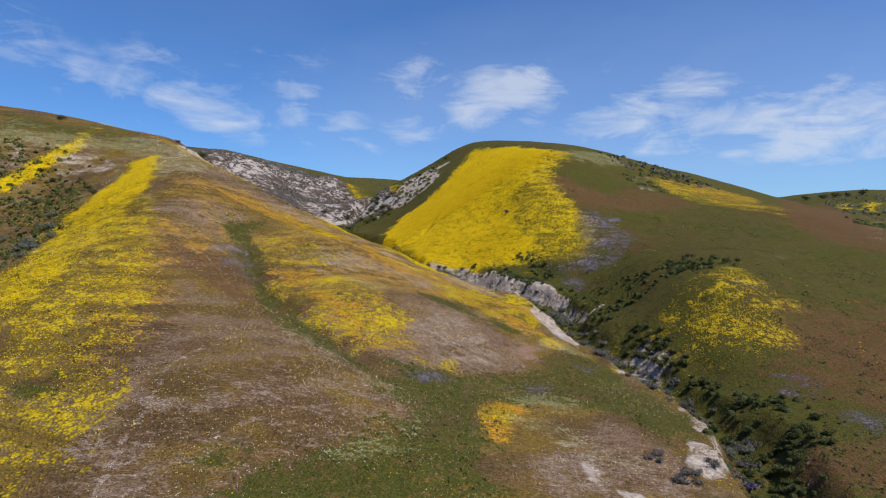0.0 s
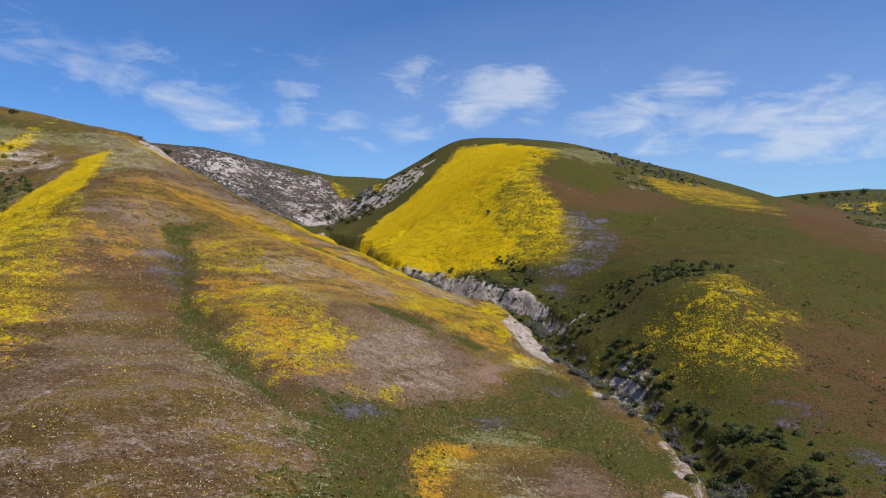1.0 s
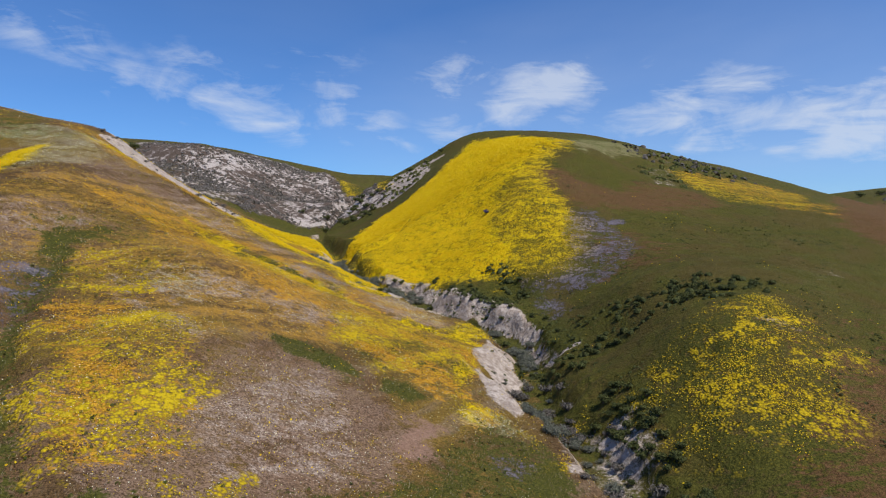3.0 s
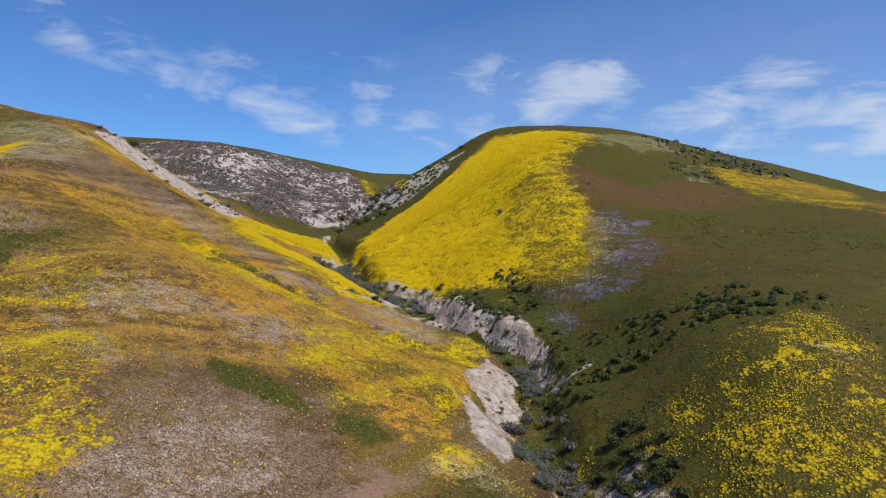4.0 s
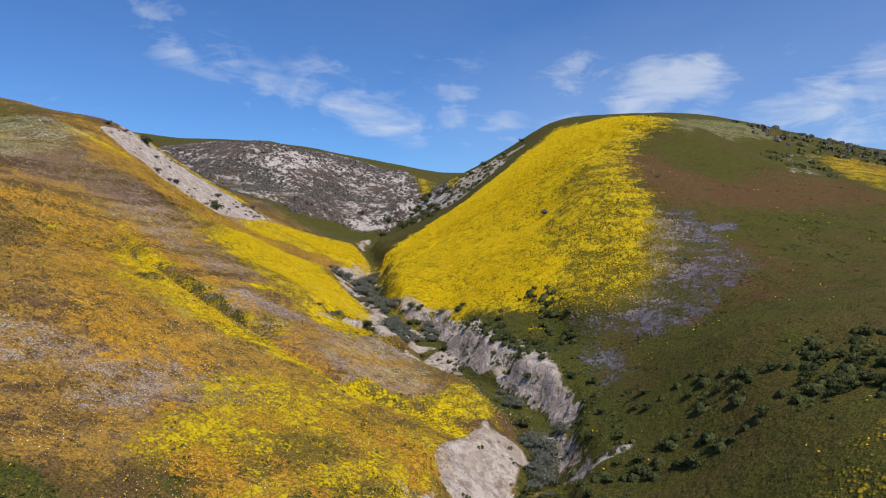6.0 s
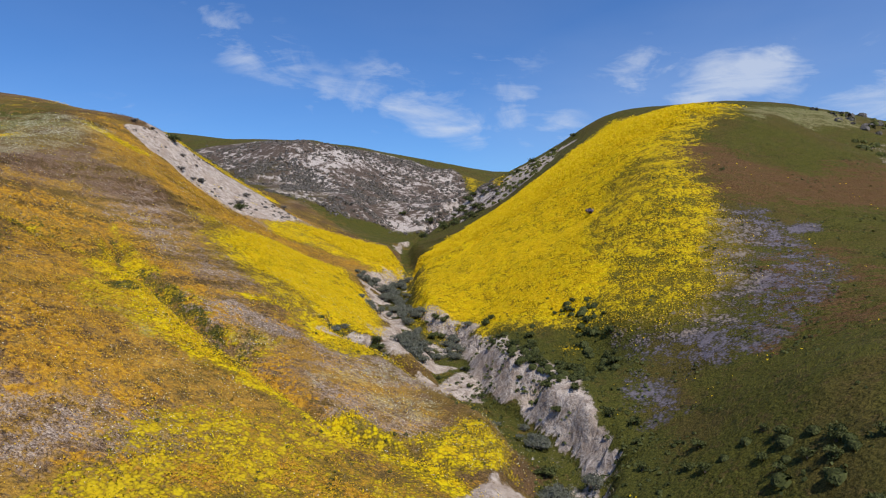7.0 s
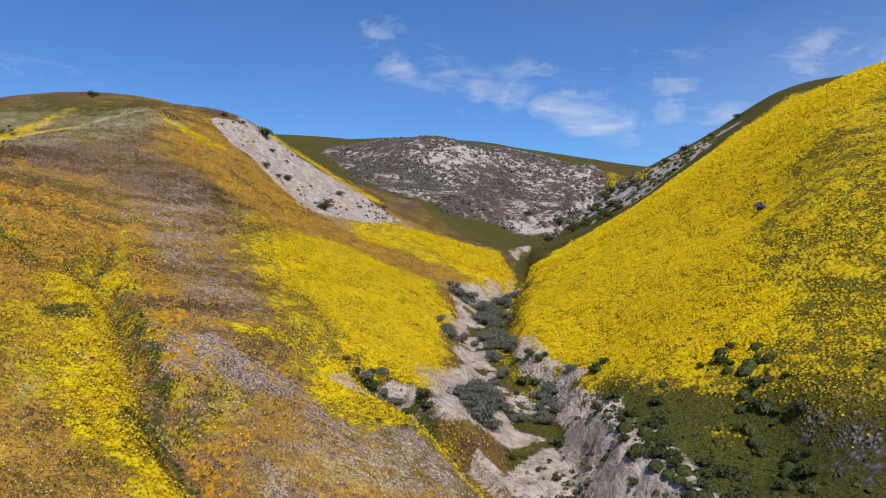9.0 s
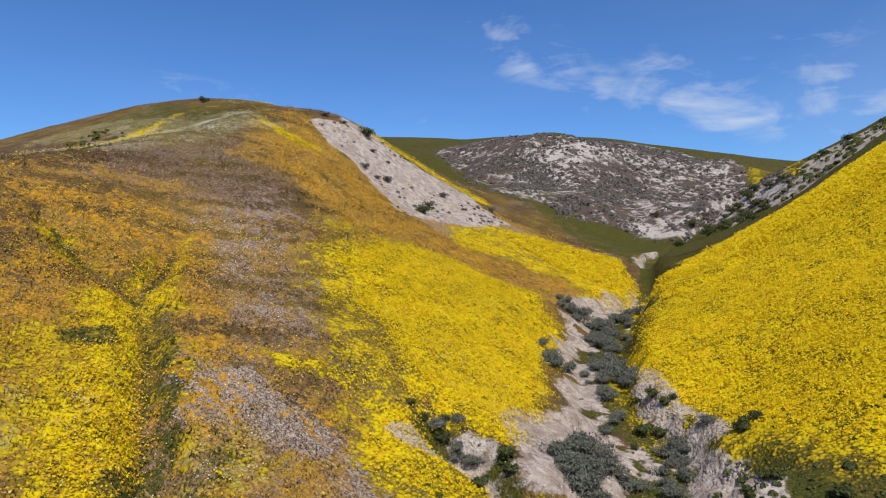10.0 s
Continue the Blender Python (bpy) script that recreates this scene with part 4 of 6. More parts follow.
patch("straw", 0.75, 0.7, [(-9.1, 85.4), (-8.1, 87.6), (-6.1, 87.9), (-3.3, 88.7), (-3.3, 87.8), (-5.5, 86.6), (-6.6, 85.5)])
patch("straw", 0.4, 1.5, [(-13.3, 89.8), (-16.1, 95.4), (-14.6, 97.3), (-8.7, 91.6), (-9.3, 89.8)])
patch("straw", 0.35, 1.5, [(-24.0, 92.9), (-28.2, 99.9), (-26.5, 102.2), (-19.5, 97.6), (-15.6, 91.7)])
patch("white", 0.6, 0.8, [(-87.7, 97.7), (-83.6, 102.1), (-74.3, 106.1), (-57.8, 108.3), (-50.3, 112.0), (-45.0, 108.3), (-57.6, 106.3), (-67.4, 102.4), (-81.0, 98.8)])
patch("yellow", 0.8, 0.4, [(-47.9, 110.6), (-43.7, 112.1), (-41.0, 115.1), (-39.8, 112.2), (-43.0, 110.3)])
patch("orange", 0.65, 1, [(-40.4, 108.1), (-33.8, 109.3), (-25.5, 106.7), (-22.1, 108.4), (-19.6, 103.1), (-27.4, 104.8), (-34.9, 106.5)])
patch("ochre", 0.7, 2.5, [(-34.0, 106.0), (-24.9, 106.2), (-22.6, 112.6), (-19.0, 118.6), (-14.3, 118.4), (-13.7, 105.7), (-17.7, 100.6)])
patch("yellow", 0.95, 1, [(-17.6, 100.5), (-22.0, 109.5), (-21.8, 114.5), (-18.1, 117.4), (-14.0, 117.9), (-7.4, 109.2), (-4.9, 102.3), (-1.8, 96.0), (-2.4, 94.2), (-4.5, 93.7), (-7.3, 94.7), (-11.9, 96.8)])
patch("yellow", 0.5, 2, [(-23.4, 102.0), (-22.6, 105.4), (-21.6, 109.1), (-17.8, 101.5), (-19.1, 100.7)])
patch("orange", 0.6, 1, [(-10.7, 95.1), (-8.4, 96.0), (-4.5, 95.8), (-5.3, 92.8), (-7.5, 92.5)])
patch("yellow", 0.75, 0.3, [(-9.7, 89.0), (-8.0, 90.1), (-6.8, 91.4), (-5.7, 92.3), (-6.3, 91.0), (-7.6, 89.2)])
patch("yellow", 0.85, 0.8, [(-4.2, 92.2), (-2.7, 93.2), (0.6, 93.2), (1.3, 93.3), (-0.6, 88.9), (-2.5, 90.1)])
patch("orange", 0.5, 2, [(-11.5, 90.6), (-7.1, 90.5), (-5.1, 91.2), (-2.4, 90.6), (-4.2, 88.5), (-7.5, 88.2)])
patch("green", 0.9, 0.4, [(-3.9, 93.3), (-3.0, 94.2), (-0.9, 94.5), (0.4, 93.5), (-0.7, 92.3), (-2.5, 92.7)])
patch("yellow", 0.52, 1.5, [(-13.1, 81.0), (-13.4, 82.9), (-13.4, 86.1), (-9.7, 85.3), (-5.9, 83.0), (-4.2, 81.8), (-4.8, 79.3)])
patch("orange", 0.65, 2, [(-29.3, 84.4), (-27.3, 85.6), (-19.1, 86.9), (-13.8, 86.4), (-13.6, 83.9), (-13.1, 81.0)])
patch("orange", 0.5, 2, [(-13.1, 81.0), (-13.6, 83.9), (-12.0, 85.5), (-8.2, 83.9), (-7.5, 79.8)])
patch("yellow", 0.7, 0.4, [(-29.1, 85.5), (-24.7, 85.7), (-20.5, 86.9), (-17.1, 87.8), (-18.1, 87.1), (-21.4, 85.8), (-25.3, 85.1)])
patch("yellow", 0.65, 0.5, [(-17.3, 87.3), (-18.9, 89.6), (-23.2, 92.5), (-21.6, 92.1), (-17.2, 89.5), (-13.4, 86.8), (-14.2, 86.4)])
patch("green", 0.6, 0.3, [(-16.6, 87.1), (-13.5, 86.6), (-10.0, 85.4), (-6.3, 83.5), (-4.0, 82.3), (-3.5, 82.9), (-7.8, 84.7), (-11.4, 86.4), (-14.5, 87.3)])
patch("green", 0.8, 0.3, [(-14.0, 83.3), (-13.4, 84.5), (-12.6, 84.2), (-12.9, 83.1)])
patch("green", 0.5, 0.8, [(-4.2, 83.5), (-4.5, 84.8), (-3.5, 85.1), (-2.9, 84.1)])
patch("ochre", 0.5, 2, [(-31.8, 84.9), (-29.2, 88.2), (-24.3, 91.9), (-21.1, 91.5), (-19.5, 88.4), (-24.9, 86.0)])
patch("yellow", 0.95, 3, [(8.9, 180.2), (15.3, 170.7), (20.8, 139.4), (19.0, 130.0), (16.0, 125.1), (13.3, 122.8), (11.4, 119.4), (12.3, 107.4), (13.8, 102.0), (11.3, 100.3), (8.5, 101.6), (5.3, 103.6), (2.5, 105.9), (-1.3, 107.4), (-4.0, 110.1), (-6.0, 120.1), (-12.0, 128.9), (-11.1, 140.7), (-7.6, 150.0), (-1.5, 155.4), (3.8, 163.3)])
patch("yellow", 0.62, 2.5, [(9.0, 178.8), (20.7, 137.5), (26.3, 138.0), (22.7, 130.4), (20.2, 123.7), (20.6, 116.8), (22.1, 110.6), (22.9, 105.8), (22.9, 100.1), (22.1, 96.7), (19.3, 95.8), (16.5, 96.9), (13.5, 98.3), (8.4, 102.0), (3.2, 108.4), (2.3, 119.2), (4.3, 130.0)])
patch("green", 0.75, 0.5, [(-4.2, 114.1), (-3.3, 118.4), (-1.3, 127.6), (-2.6, 129.9), (-4.4, 125.6), (-6.4, 121.3)])
patch("purple", 0.5, 1.5, [(23.7, 107.8), (26.2, 109.1), (27.3, 103.3), (29.6, 98.4), (26.5, 94.6), (23.8, 91.4), (20.9, 90.9), (19.7, 92.7), (15.6, 96.3), (19.1, 96.0), (21.9, 98.4), (22.9, 103.3)])
patch("purple", 0.5, 0.8, [(17.6, 91.3), (19.1, 90.3), (19.7, 86.8), (18.3, 86.6)])
patch("purple", 0.9, 0.3, [(27.7, 107.0), (29.6, 108.2), (29.7, 106.7), (27.7, 105.8)])
patch("yellow", 0.36, 2.2, [(28.0, 68.2), (31.5, 68.9), (32.2, 66.8), (32.0, 63.6), (32.6, 61.3), (31.3, 58.0), (27.6, 56.4), (24.9, 57.3), (23.2, 59.7), (23.1, 62.3), (24.7, 63.5), (26.4, 64.8)])
patch("yellow", 0.46, 1.2, [(24.5, 61.9), (26.7, 64.6), (30.1, 66.6), (28.3, 61.0), (26.7, 58.4), (24.3, 59.6)])
patch("yellow", 0.28, 2, [(21.7, 65.8), (27.0, 65.4), (23.1, 62.3), (21.7, 58.5), (23.9, 56.7), (29.5, 54.7), (34.9, 64.3), (32.7, 63.8), (30.7, 57.9), (26.4, 56.4), (23.2, 59.7)])
patch("yellow", 0.5, 0.5, [(15.8, 66.5), (17.6, 66.7), (17.7, 64.5), (15.9, 64.3)])
patch("bare", 0.6, 0.8, [(15.2, 63.1), (18.3, 64.2), (20.5, 63.6), (21.2, 61.1), (21.1, 58.2), (16.0, 58.5)])
patch("bare", 0.95, 0.5, [(2.4, 181.5), (-1.3, 183.6), (-5.5, 175.6), (-10.7, 174.8), (-14.1, 172.2), (-17.1, 168.0), (-17.5, 164.0), (-15.0, 175.1), (-9.8, 183.2)])
patch("green", 0.6, 2, [(-42.8, 157.8), (-37.2, 165.3), (-29.0, 168.7), (-21.6, 152.7), (-22.8, 149.0), (-35.6, 153.4)])
patch("white", 0.55, 0.8, [(-55.7, 107.3), (-52.5, 109.1), (-49.6, 110.4), (-46.7, 112.6), (-42.7, 107.5), (-41.4, 100.3), (-42.0, 97.3)])
patch("green", 0.5, 1.5, [(-64.6, 113.8), (-62.2, 120.1), (-53.5, 115.4), (-54.3, 110.5), (-56.6, 107.9)])
patch("bare", 0.9, 0.6, [(-49.8, 119.8), (-49.6, 123.1), (-47.7, 127.0), (-44.5, 128.9), (-40.3, 133.0), (-36.6, 137.0), (-33.8, 137.1), (-31.5, 126.8), (-31.5, 120.8), (-31.8, 116.6), (-38.7, 120.3), (-42.3, 120.3), (-44.2, 118.6)])
patch("straw", 0.5, 1.2, [(-32.1, 121.5), (-30.4, 134.9), (-24.6, 138.3), (-25.1, 127.2), (-27.7, 120.2)])
patch("straw", 0.5, 1.2, [(-40.4, 130.5), (-35.3, 135.1), (-26.4, 134.2), (-18.8, 131.0), (-22.2, 128.2), (-27.0, 125.2), (-32.4, 125.1)])
patch("yellow", 0.7, 1, [(-31.2, 130.1), (-30.6, 140.2), (-25.1, 144.3), (-15.6, 136.7), (-10.4, 125.1), (-16.7, 129.7), (-23.2, 129.7), (-26.8, 128.7)])
patch("bare", 0.45, 0.8, [(42.7, 84.8), (46.5, 88.4), (45.4, 84.9), (40.8, 80.2)])
patch("bare", 0.4, 0.8, [(37.8, 76.6), (39.1, 76.0), (38.0, 74.3)])
patch("bare", 0.5, 0.6, [(30.2, 65.4), (31.1, 65.7), (32.4, 65.0), (31.1, 64.4)])
patch("ochre", 0.55, 3, [(-35.6, 83.4), (-29.6, 88.3), (-20.8, 91.3), (-6.2, 82.7), (3.3, 82.6), (10.7, 75.2), (4.9, 72.5), (-1.6, 73.9), (-5.8, 66.8), (-5.4, 55.9), (-13.0, 61.0), (-20.8, 65.4)])
patch("ochre", 0.5, 3, [(-31.5, 86.6), (-29.0, 94.0), (-23.8, 100.4), (-15.9, 100.0), (-6.7, 92.6), (-4.2, 88.5), (-4.3, 85.1), (-9.9, 85.8), (-22.1, 88.0)])
patch("yellow", 0.95, 0.8, [(-64.3, 92.7), (-63.0, 98.3), (-61.5, 103.3), (-61.5, 109.7), (-61.4, 113.7), (-59.1, 107.2), (-60.2, 101.0), (-61.2, 95.6), (-62.7, 90.4)])
patch("bare", 0.5, 0.8, [(-60.8, 99.1), (-59.1, 102.2), (-55.6, 100.7), (-54.3, 96.8), (-58.5, 96.7)])
patch("yellow", 0.3, 1, [(-4.5, 83.4), (-5.0, 85.5), (-3.9, 86.1), (-2.4, 84.8), (-3.3, 82.9)])
patch("white", 0.35, 1, [(-5.0, 83.6), (-5.3, 85.6), (-3.9, 86.3), (-2.5, 84.9), (-3.3, 83.2)])
patch("white", 0.45, 1.2, [(1.0, 83.4), (0.9, 86.8), (2.2, 89.4), (4.0, 88.3), (3.0, 85.6)])
patch("white", 0.25, 1.5, [(-9.7, 79.8), (-8.4, 81.6), (-3.0, 81.1), (-2.4, 78.6), (-4.1, 77.5)])
patch("bare", 0.6, 1.0, [(15.6, 63.0), (18.0, 64.4), (19.9, 62.4), (20.7, 58.5), (19.7, 54.4), (19.2, 55.5), (18.1, 59.4), (16.3, 61.5)])
patch("bare", 0.6, 0.6, [(18.5, 49.7), (20.3, 48.4), (19.2, 43.2), (17.6, 40.1), (17.4, 43.7)])
patch("near_brush", 1, 0.6, [(22.2, 51.2), (24.0, 48.4), (25.8, 45.6), (25.2, 41.8), (23.2, 40.1), (21.1, 40.5), (20.2, 43.3), (20.5, 47.1)])
patch("near_brush", 0.7, 0.8, [(19.8, 67.6), (22.4, 62.5), (22.0, 58.4), (23.4, 56.2), (22.9, 52.8), (21.6, 56.0), (20.3, 60.3), (18.0, 64.4)])
patch("yellow", 0.92, 0.5, [(-9.5, 84.1), (-5.6, 82.8), (-0.5, 81.4), (4.1, 81.5), (8.5, 81.0), (11.5, 79.4), (10.9, 79.0), (6.1, 79.9), (1.5, 80.4), (-2.3, 80.2), (-6.0, 81.0)])
patch("straw", 0.45, 2, [(-5.7, 69.7), (-4.1, 71.4), (-2.4, 73.3), (-0.2, 73.8), (1.6, 73.4), (0.5, 71.4), (-1.5, 69.9), (-2.7, 67.5)])
patch("mauve", 0.7, 1.5, [(-6.3, 70.2), (-4.7, 74.3), (-0.2, 75.6), (2.4, 73.8), (1.0, 70.8), (-2.2, 67.1)])
patch("mauve", 0.7, 1.5, [(-10.7, 86.8), (-7.3, 87.1), (-2.2, 88.5), (5.9, 87.9), (7.8, 84.4), (4.1, 82.2), (-1.5, 82.2), (-5.8, 82.9)])
patch("straw", 0.5, 1.2, [(0.2, 84.2), (4.0, 85.4), (7.8, 84.4), (6.8, 81.9), (3.0, 81.6)])
patch("orange", 0.55, 2, [(-23.1, 82.9), (-19.0, 86.3), (-7.9, 81.5), (-2.9, 79.1), (-5.4, 75.0), (-8.1, 71.5)])
patch("ochre", 0.7, 1.5, [(-39.9, 128.1), (-35.4, 131.6), (-30.7, 137.4), (-23.5, 136.9), (-24.4, 128.3), (-28.1, 122.8), (-33.9, 122.7)])
patch("straw", 0.5, 1.2, [(-36.4, 128.4), (-30.9, 132.8), (-27.3, 137.7), (-26.3, 126.7), (-31.3, 124.7)])
patch("yellow", 0.4, 1.5, [(-29.3, 122.4), (-25.7, 128.0), (-23.3, 133.9), (-23.7, 127.3), (-26.3, 120.7)])
patch("bare", 0.6, 0.8, [(-40.8, 127.0), (-37.9, 130.1), (-32.5, 132.5), (-30.7, 125.9), (-34.3, 124.2)])
patch("orange", 0.6, 1.5, [(-44.2, 111.6), (-44.1, 115.9), (-39.9, 118.7), (-30.6, 117.1), (-25.4, 119.3), (-23.7, 125.2), (-18.2, 128.7), (-17.9, 123.2), (-21.5, 114.4), (-23.4, 107.2), (-31.7, 108.4), (-36.3, 106.3)])
patch("ochre", 0.8, 2, [(-45.2, 109.7), (-44.8, 118.1), (-40.4, 122.8), (-30.8, 121.9), (-26.2, 131.3), (-13.8, 131.5), (-11.7, 123.1), (-18.9, 116.3), (-21.1, 106.2), (-29.4, 105.7), (-33.3, 102.3)])
patch("straw", 0.4, 1.5, [(-29.2, 124.0), (-25.6, 133.0), (-18.8, 135.4), (-21.3, 128.7), (-25.6, 123.6)])
patch("bare", 0.95, 0.4, [(4.3, 93.8), (4.5, 98.5), (6.4, 97.1), (7.7, 93.1), (6.4, 93.2)])
patch("bare", 0.9, 0.4, [(-3.1, 91.8), (-1.9, 93.7), (-0.9, 93.4), (-2.0, 91.8)])
patch("bare", 0.8, 1.5, [(-50, 126), (-46, 133), (-40, 138), (-34, 136), (-32, 128), (-38, 122)])
patch("straw", 0.6, 2, [(-38, 122), (-34, 136), (-28, 141), (-20, 134), (-24, 122), (-30, 120)])
patch("ochre", 0.7, 2, [(-44, 134), (-30, 146), (-20, 138), (-16, 130), (-22, 124), (-32, 134)])
patch("yellow", 0.75, 0.6, [(-50, 128), (-46, 134.5), (-40, 140), (-41, 142), (-48, 137), (-52, 130)])


def inside(outline, x, y):
    """Signed distance to an outline in plan, positive within."""
    best, odd = np.full(x.shape, 1e9), np.zeros(x.shape, bool)
    for (ax, ay), (bx, by) in zip(outline, outline[1:] + outline[:1]):
        dx, dy = bx - ax, by - ay
        s = np.clip(((x - ax) * dx + (y - ay) * dy) / (dx * dx + dy * dy + 1e-9), 0, 1)
        best = np.minimum(best, np.hypot(x - ax - s * dx, y - ay - s * dy))
        if ay != by:
            odd ^= ((ay > y) != (by > y)) & (x < (bx - ax) * (y - ay) / (by - ay) + ax)
    return np.where(odd, best, -best)


def bands(x, y, seed=150):
    """Streaks that follow the contours, 0 to 1."""
    return fractal(1.6 * hills(x, y) + 0.35 * x + 0.2 * y, 0.4 * (x - y), 3.0, seed, 4)


def cover_of(kind, x, y, streak=None):
    """How much of the ground a kind of cover takes, 0 to 1, with ragged edges."""
    x, y = np.asarray(x, float), np.asarray(y, float)
    total = np.zeros(x.shape)
    wx = x + 1.5 * (fractal(x, y, 3, 90, 3) - 0.5)
    wy = y + 1.5 * (fractal(x, y, 3, 95, 3) - 0.5)
    fray = 0.0 if streak is None else 2.4 * (streak - 0.5)
    for strength, soft, outline in PATCHES.get(kind, []):
        xs, ys = [p[0] for p in outline], [p[1] for p in outline]
        m = 5 + 3 * soft
        box = (x > min(xs) - m) & (x < max(xs) + m) & (y > min(ys) - m) & (y < max(ys) + m)
        if box.any():
            d = inside(outline, wx[box], wy[box]) + (fray if streak is None else fray[box]) * (0.4 + 0.5 * soft)
            wide = 0.25 + 1.2 * soft
            total[box] = np.maximum(total[box], strength * smooth(-wide, 0.3 * wide, d))
    return total


def steps(start, stop, fine, grow, limit):
    """Grid lines: even in the middle and ever wider outwards."""
    inner = list(np.arange(start, stop + fine / 2, fine))
    low, high, gap = [], [], fine
    while inner[-1] + sum(high) < limit or inner[0] - sum(low) > -limit:
        gap = min(gap * grow, 160)
        low.append(gap)
        high.append(gap)
    return np.array(list(inner[0] - np.cumsum(low))[::-1] + inner + list(inner[-1] + np.cumsum(high)))


GX, GY = steps(-42, 32, 0.25, 1.04, 2600), steps(29, 126, 0.25, 1.028, 2600)
MX, MY = np.meshgrid(GX, GY)
MZ, BANK, BED = relief(MX, MY)
FX, FY = MX.ravel(), MY.ravel()


def shelf(x, y):
    """East of the gully the sward is olive, west of it brown."""
    d, side, _ = along(GULLY, x, y)
    return np.maximum(smooth(-4, 4, np.sign(side) * d), smooth(150, 165, y))


BANDS = bands(FX, FY)
COVER = {kind: cover_of(kind, FX, FY, BANDS) for kind in ("yellow", "orange", "green", "straw", "white", "purple", "bare", "rust", "soil", "ochre", "mauve")}
EROSION = (0.4 + 0.6 * smooth(0.40, 0.52, fractal(FX, FY, 2.6, 120, 3))) * (0.2 + 0.8 * smooth(75, 80, FY)) * (1 - 0.8 * smooth(101, 109, FY))
COVER["bare"] = np.maximum(COVER["bare"], BANK.ravel() * EROSION)
COVER["green"] = np.maximum(COVER["green"], 0.7 * BED.ravel())
COVER["bare"] = np.where((BED.ravel() > 0.5) & ((FY > 99) | (FY < 91)), np.minimum(COVER["bare"], 0.25 + 0.6 * smooth(0.5, 0.6, fractal(FX, FY, 3, 130, 3))), COVER["bare"])
d, side, _ = along(GULLY, FX, FY)
RIM = smooth(1.5, 2.5, np.sign(side) * d) * (1 - smooth(3.5, 7.0, np.sign(side) * d)) * smooth(72, 80, FY) * (1 - smooth(100, 108, FY))
COVER["green"] = np.maximum(COVER["green"], 0.75 * RIM)
COVER["bare"] = COVER["bare"] * (0.75 + 0.25 * smooth(0.38, 0.5, fractal(FX, FY, 2.2, 170, 2)))
for line in RILLS:
    d, _, (deep, width) = along(line, FX, FY)
    # green along the rills: plants, the dark strip also painting their shadow line
    COVER["green"] = np.maximum(COVER["green"], 0.6 * smooth(0.1, 0.45, deep) * (1 - smooth(0.05, 0.5, d / width)) * smooth(0.42, 0.56, fractal(FX, FY, 3.0, 160, 3)))
    COVER["yellow"] *= 0.5 + 0.5 * smooth(0.05, 0.4, d / width)
d, _, _ = along(TRAIL, FX, FY)
COVER["straw"] = np.maximum(COVER["straw"], 0.6 * (1 - smooth(0.04, 0.24, d)) * smooth(0.3, 0.5, fractal(FX, FY, 1.5, 165, 2)))
MZ = MZ + COVER["bare"].reshape(MZ.shape) * 0.35 * (fractal(MX, MY, 1.3, 140, 2) - 0.5) * (MY < 160)
COVER["chalk_hill"] = np.maximum(cover_of("far_bare", FX, FY) - 0.5 * cover_of("far_brush", FX, FY), 0)
COVER["olive"] = shelf(FX, FY)
BEND_X, BEND_Y = 3.0 * (fractal(FX, FY, 7, 190, 3) - 0.5), 3.0 * (fractal(FX, FY, 7, 195, 3) - 0.5)
COVER["streak"] = fractal(2.4 * hills(FX, FY) + BEND_X + 0.2 * FX, 0.3 * (FX - FY) + BEND_Y, 1.1, 198, 3)
LEAFY = 1 - 0.85 * smooth(0.35, 0.65, COVER["green"]) * (COVER["olive"] < 0.5)
MOSAIC = np.where((FX > -18) & (FX < 13) & (FY < 76), smooth(0.38, 0.60, fractal(FX, FY, 2.6, 180, 3)), 0.85)
LEAVES = smooth(0.52, 0.64, fractal(FX, FY, 3.2, 185, 3)) * ((FX < 13) & (FY < 76)) * (1 - 0.5 * (FX < -18))
COVER["green"] = np.maximum(COVER["green"], 0.75 * LEAVES * smooth(0.3, 0.6, COVER["yellow"]))
COVER["orange"] *= 0.6 + 0.5 * (1 - MOSAIC)
COVER["yellow"] *= (0.50 + 0.55 * MOSAIC) * LEAFY * np.where((FX > 14) & (FY < 84), 0.68, 1.0) * (1 - 0.3 * smooth(-12, -18, FX) * (FY < 76))
d, side, _ = along(GULLY, FX, FY)
REACH = smooth(99, 103, FY) * (1 - smooth(124, 128, FY))
FOOT = (1 - smooth(2.2, 3.6, d + 1.6 * (fractal(FX, FY, 2.0, 175, 2) - 0.5))) * (side < 0) * REACH
COVER["yellow"] *= 1 - 0.9 * FOOT
COVER["bare"] = np.maximum(COVER["bare"], 0.75 * FOOT * smooth(0.40, 0.54, fractal(FX, FY, 2.4, 177, 3)))
COVER["yellow"] = np.maximum(COVER["yellow"], 0.62 * smooth(1.8, 2.6, d) * (1 - smooth(6, 11, d)) * (side > 0) * REACH)
COVER["orange"] *= LEAFY

rows, cols = MX.shape
index = np.arange(rows * cols).reshape(rows, cols)
quads = np.stack([index[:-1, :-1], index[:-1, 1:], index[1:, 1:], index[1:, :-1]], -1).reshape(-1, 4)
land = bpy.data.meshes.new("ground")
land.vertices.add(rows * cols)
land.vertices.foreach_set("co", np.stack([FX, FY, MZ.ravel()], -1).ravel().astype(np.float32))
land.loops.add(quads.size)
land.loops.foreach_set("vertex_index", quads.ravel().astype(np.int32))
land.polygons.add(len(quads))
land.polygons.foreach_set("loop_start", np.arange(0, quads.size, 4, dtype=np.int32))
land.polygons.foreach_set("use_smooth", np.ones(len(quads), bool))
land.update(calc_edges=True)
for kind, values in COVER.items():
    land.attributes.new(kind, "FLOAT", "POINT").data.foreach_set("value", values.astype(np.float32))
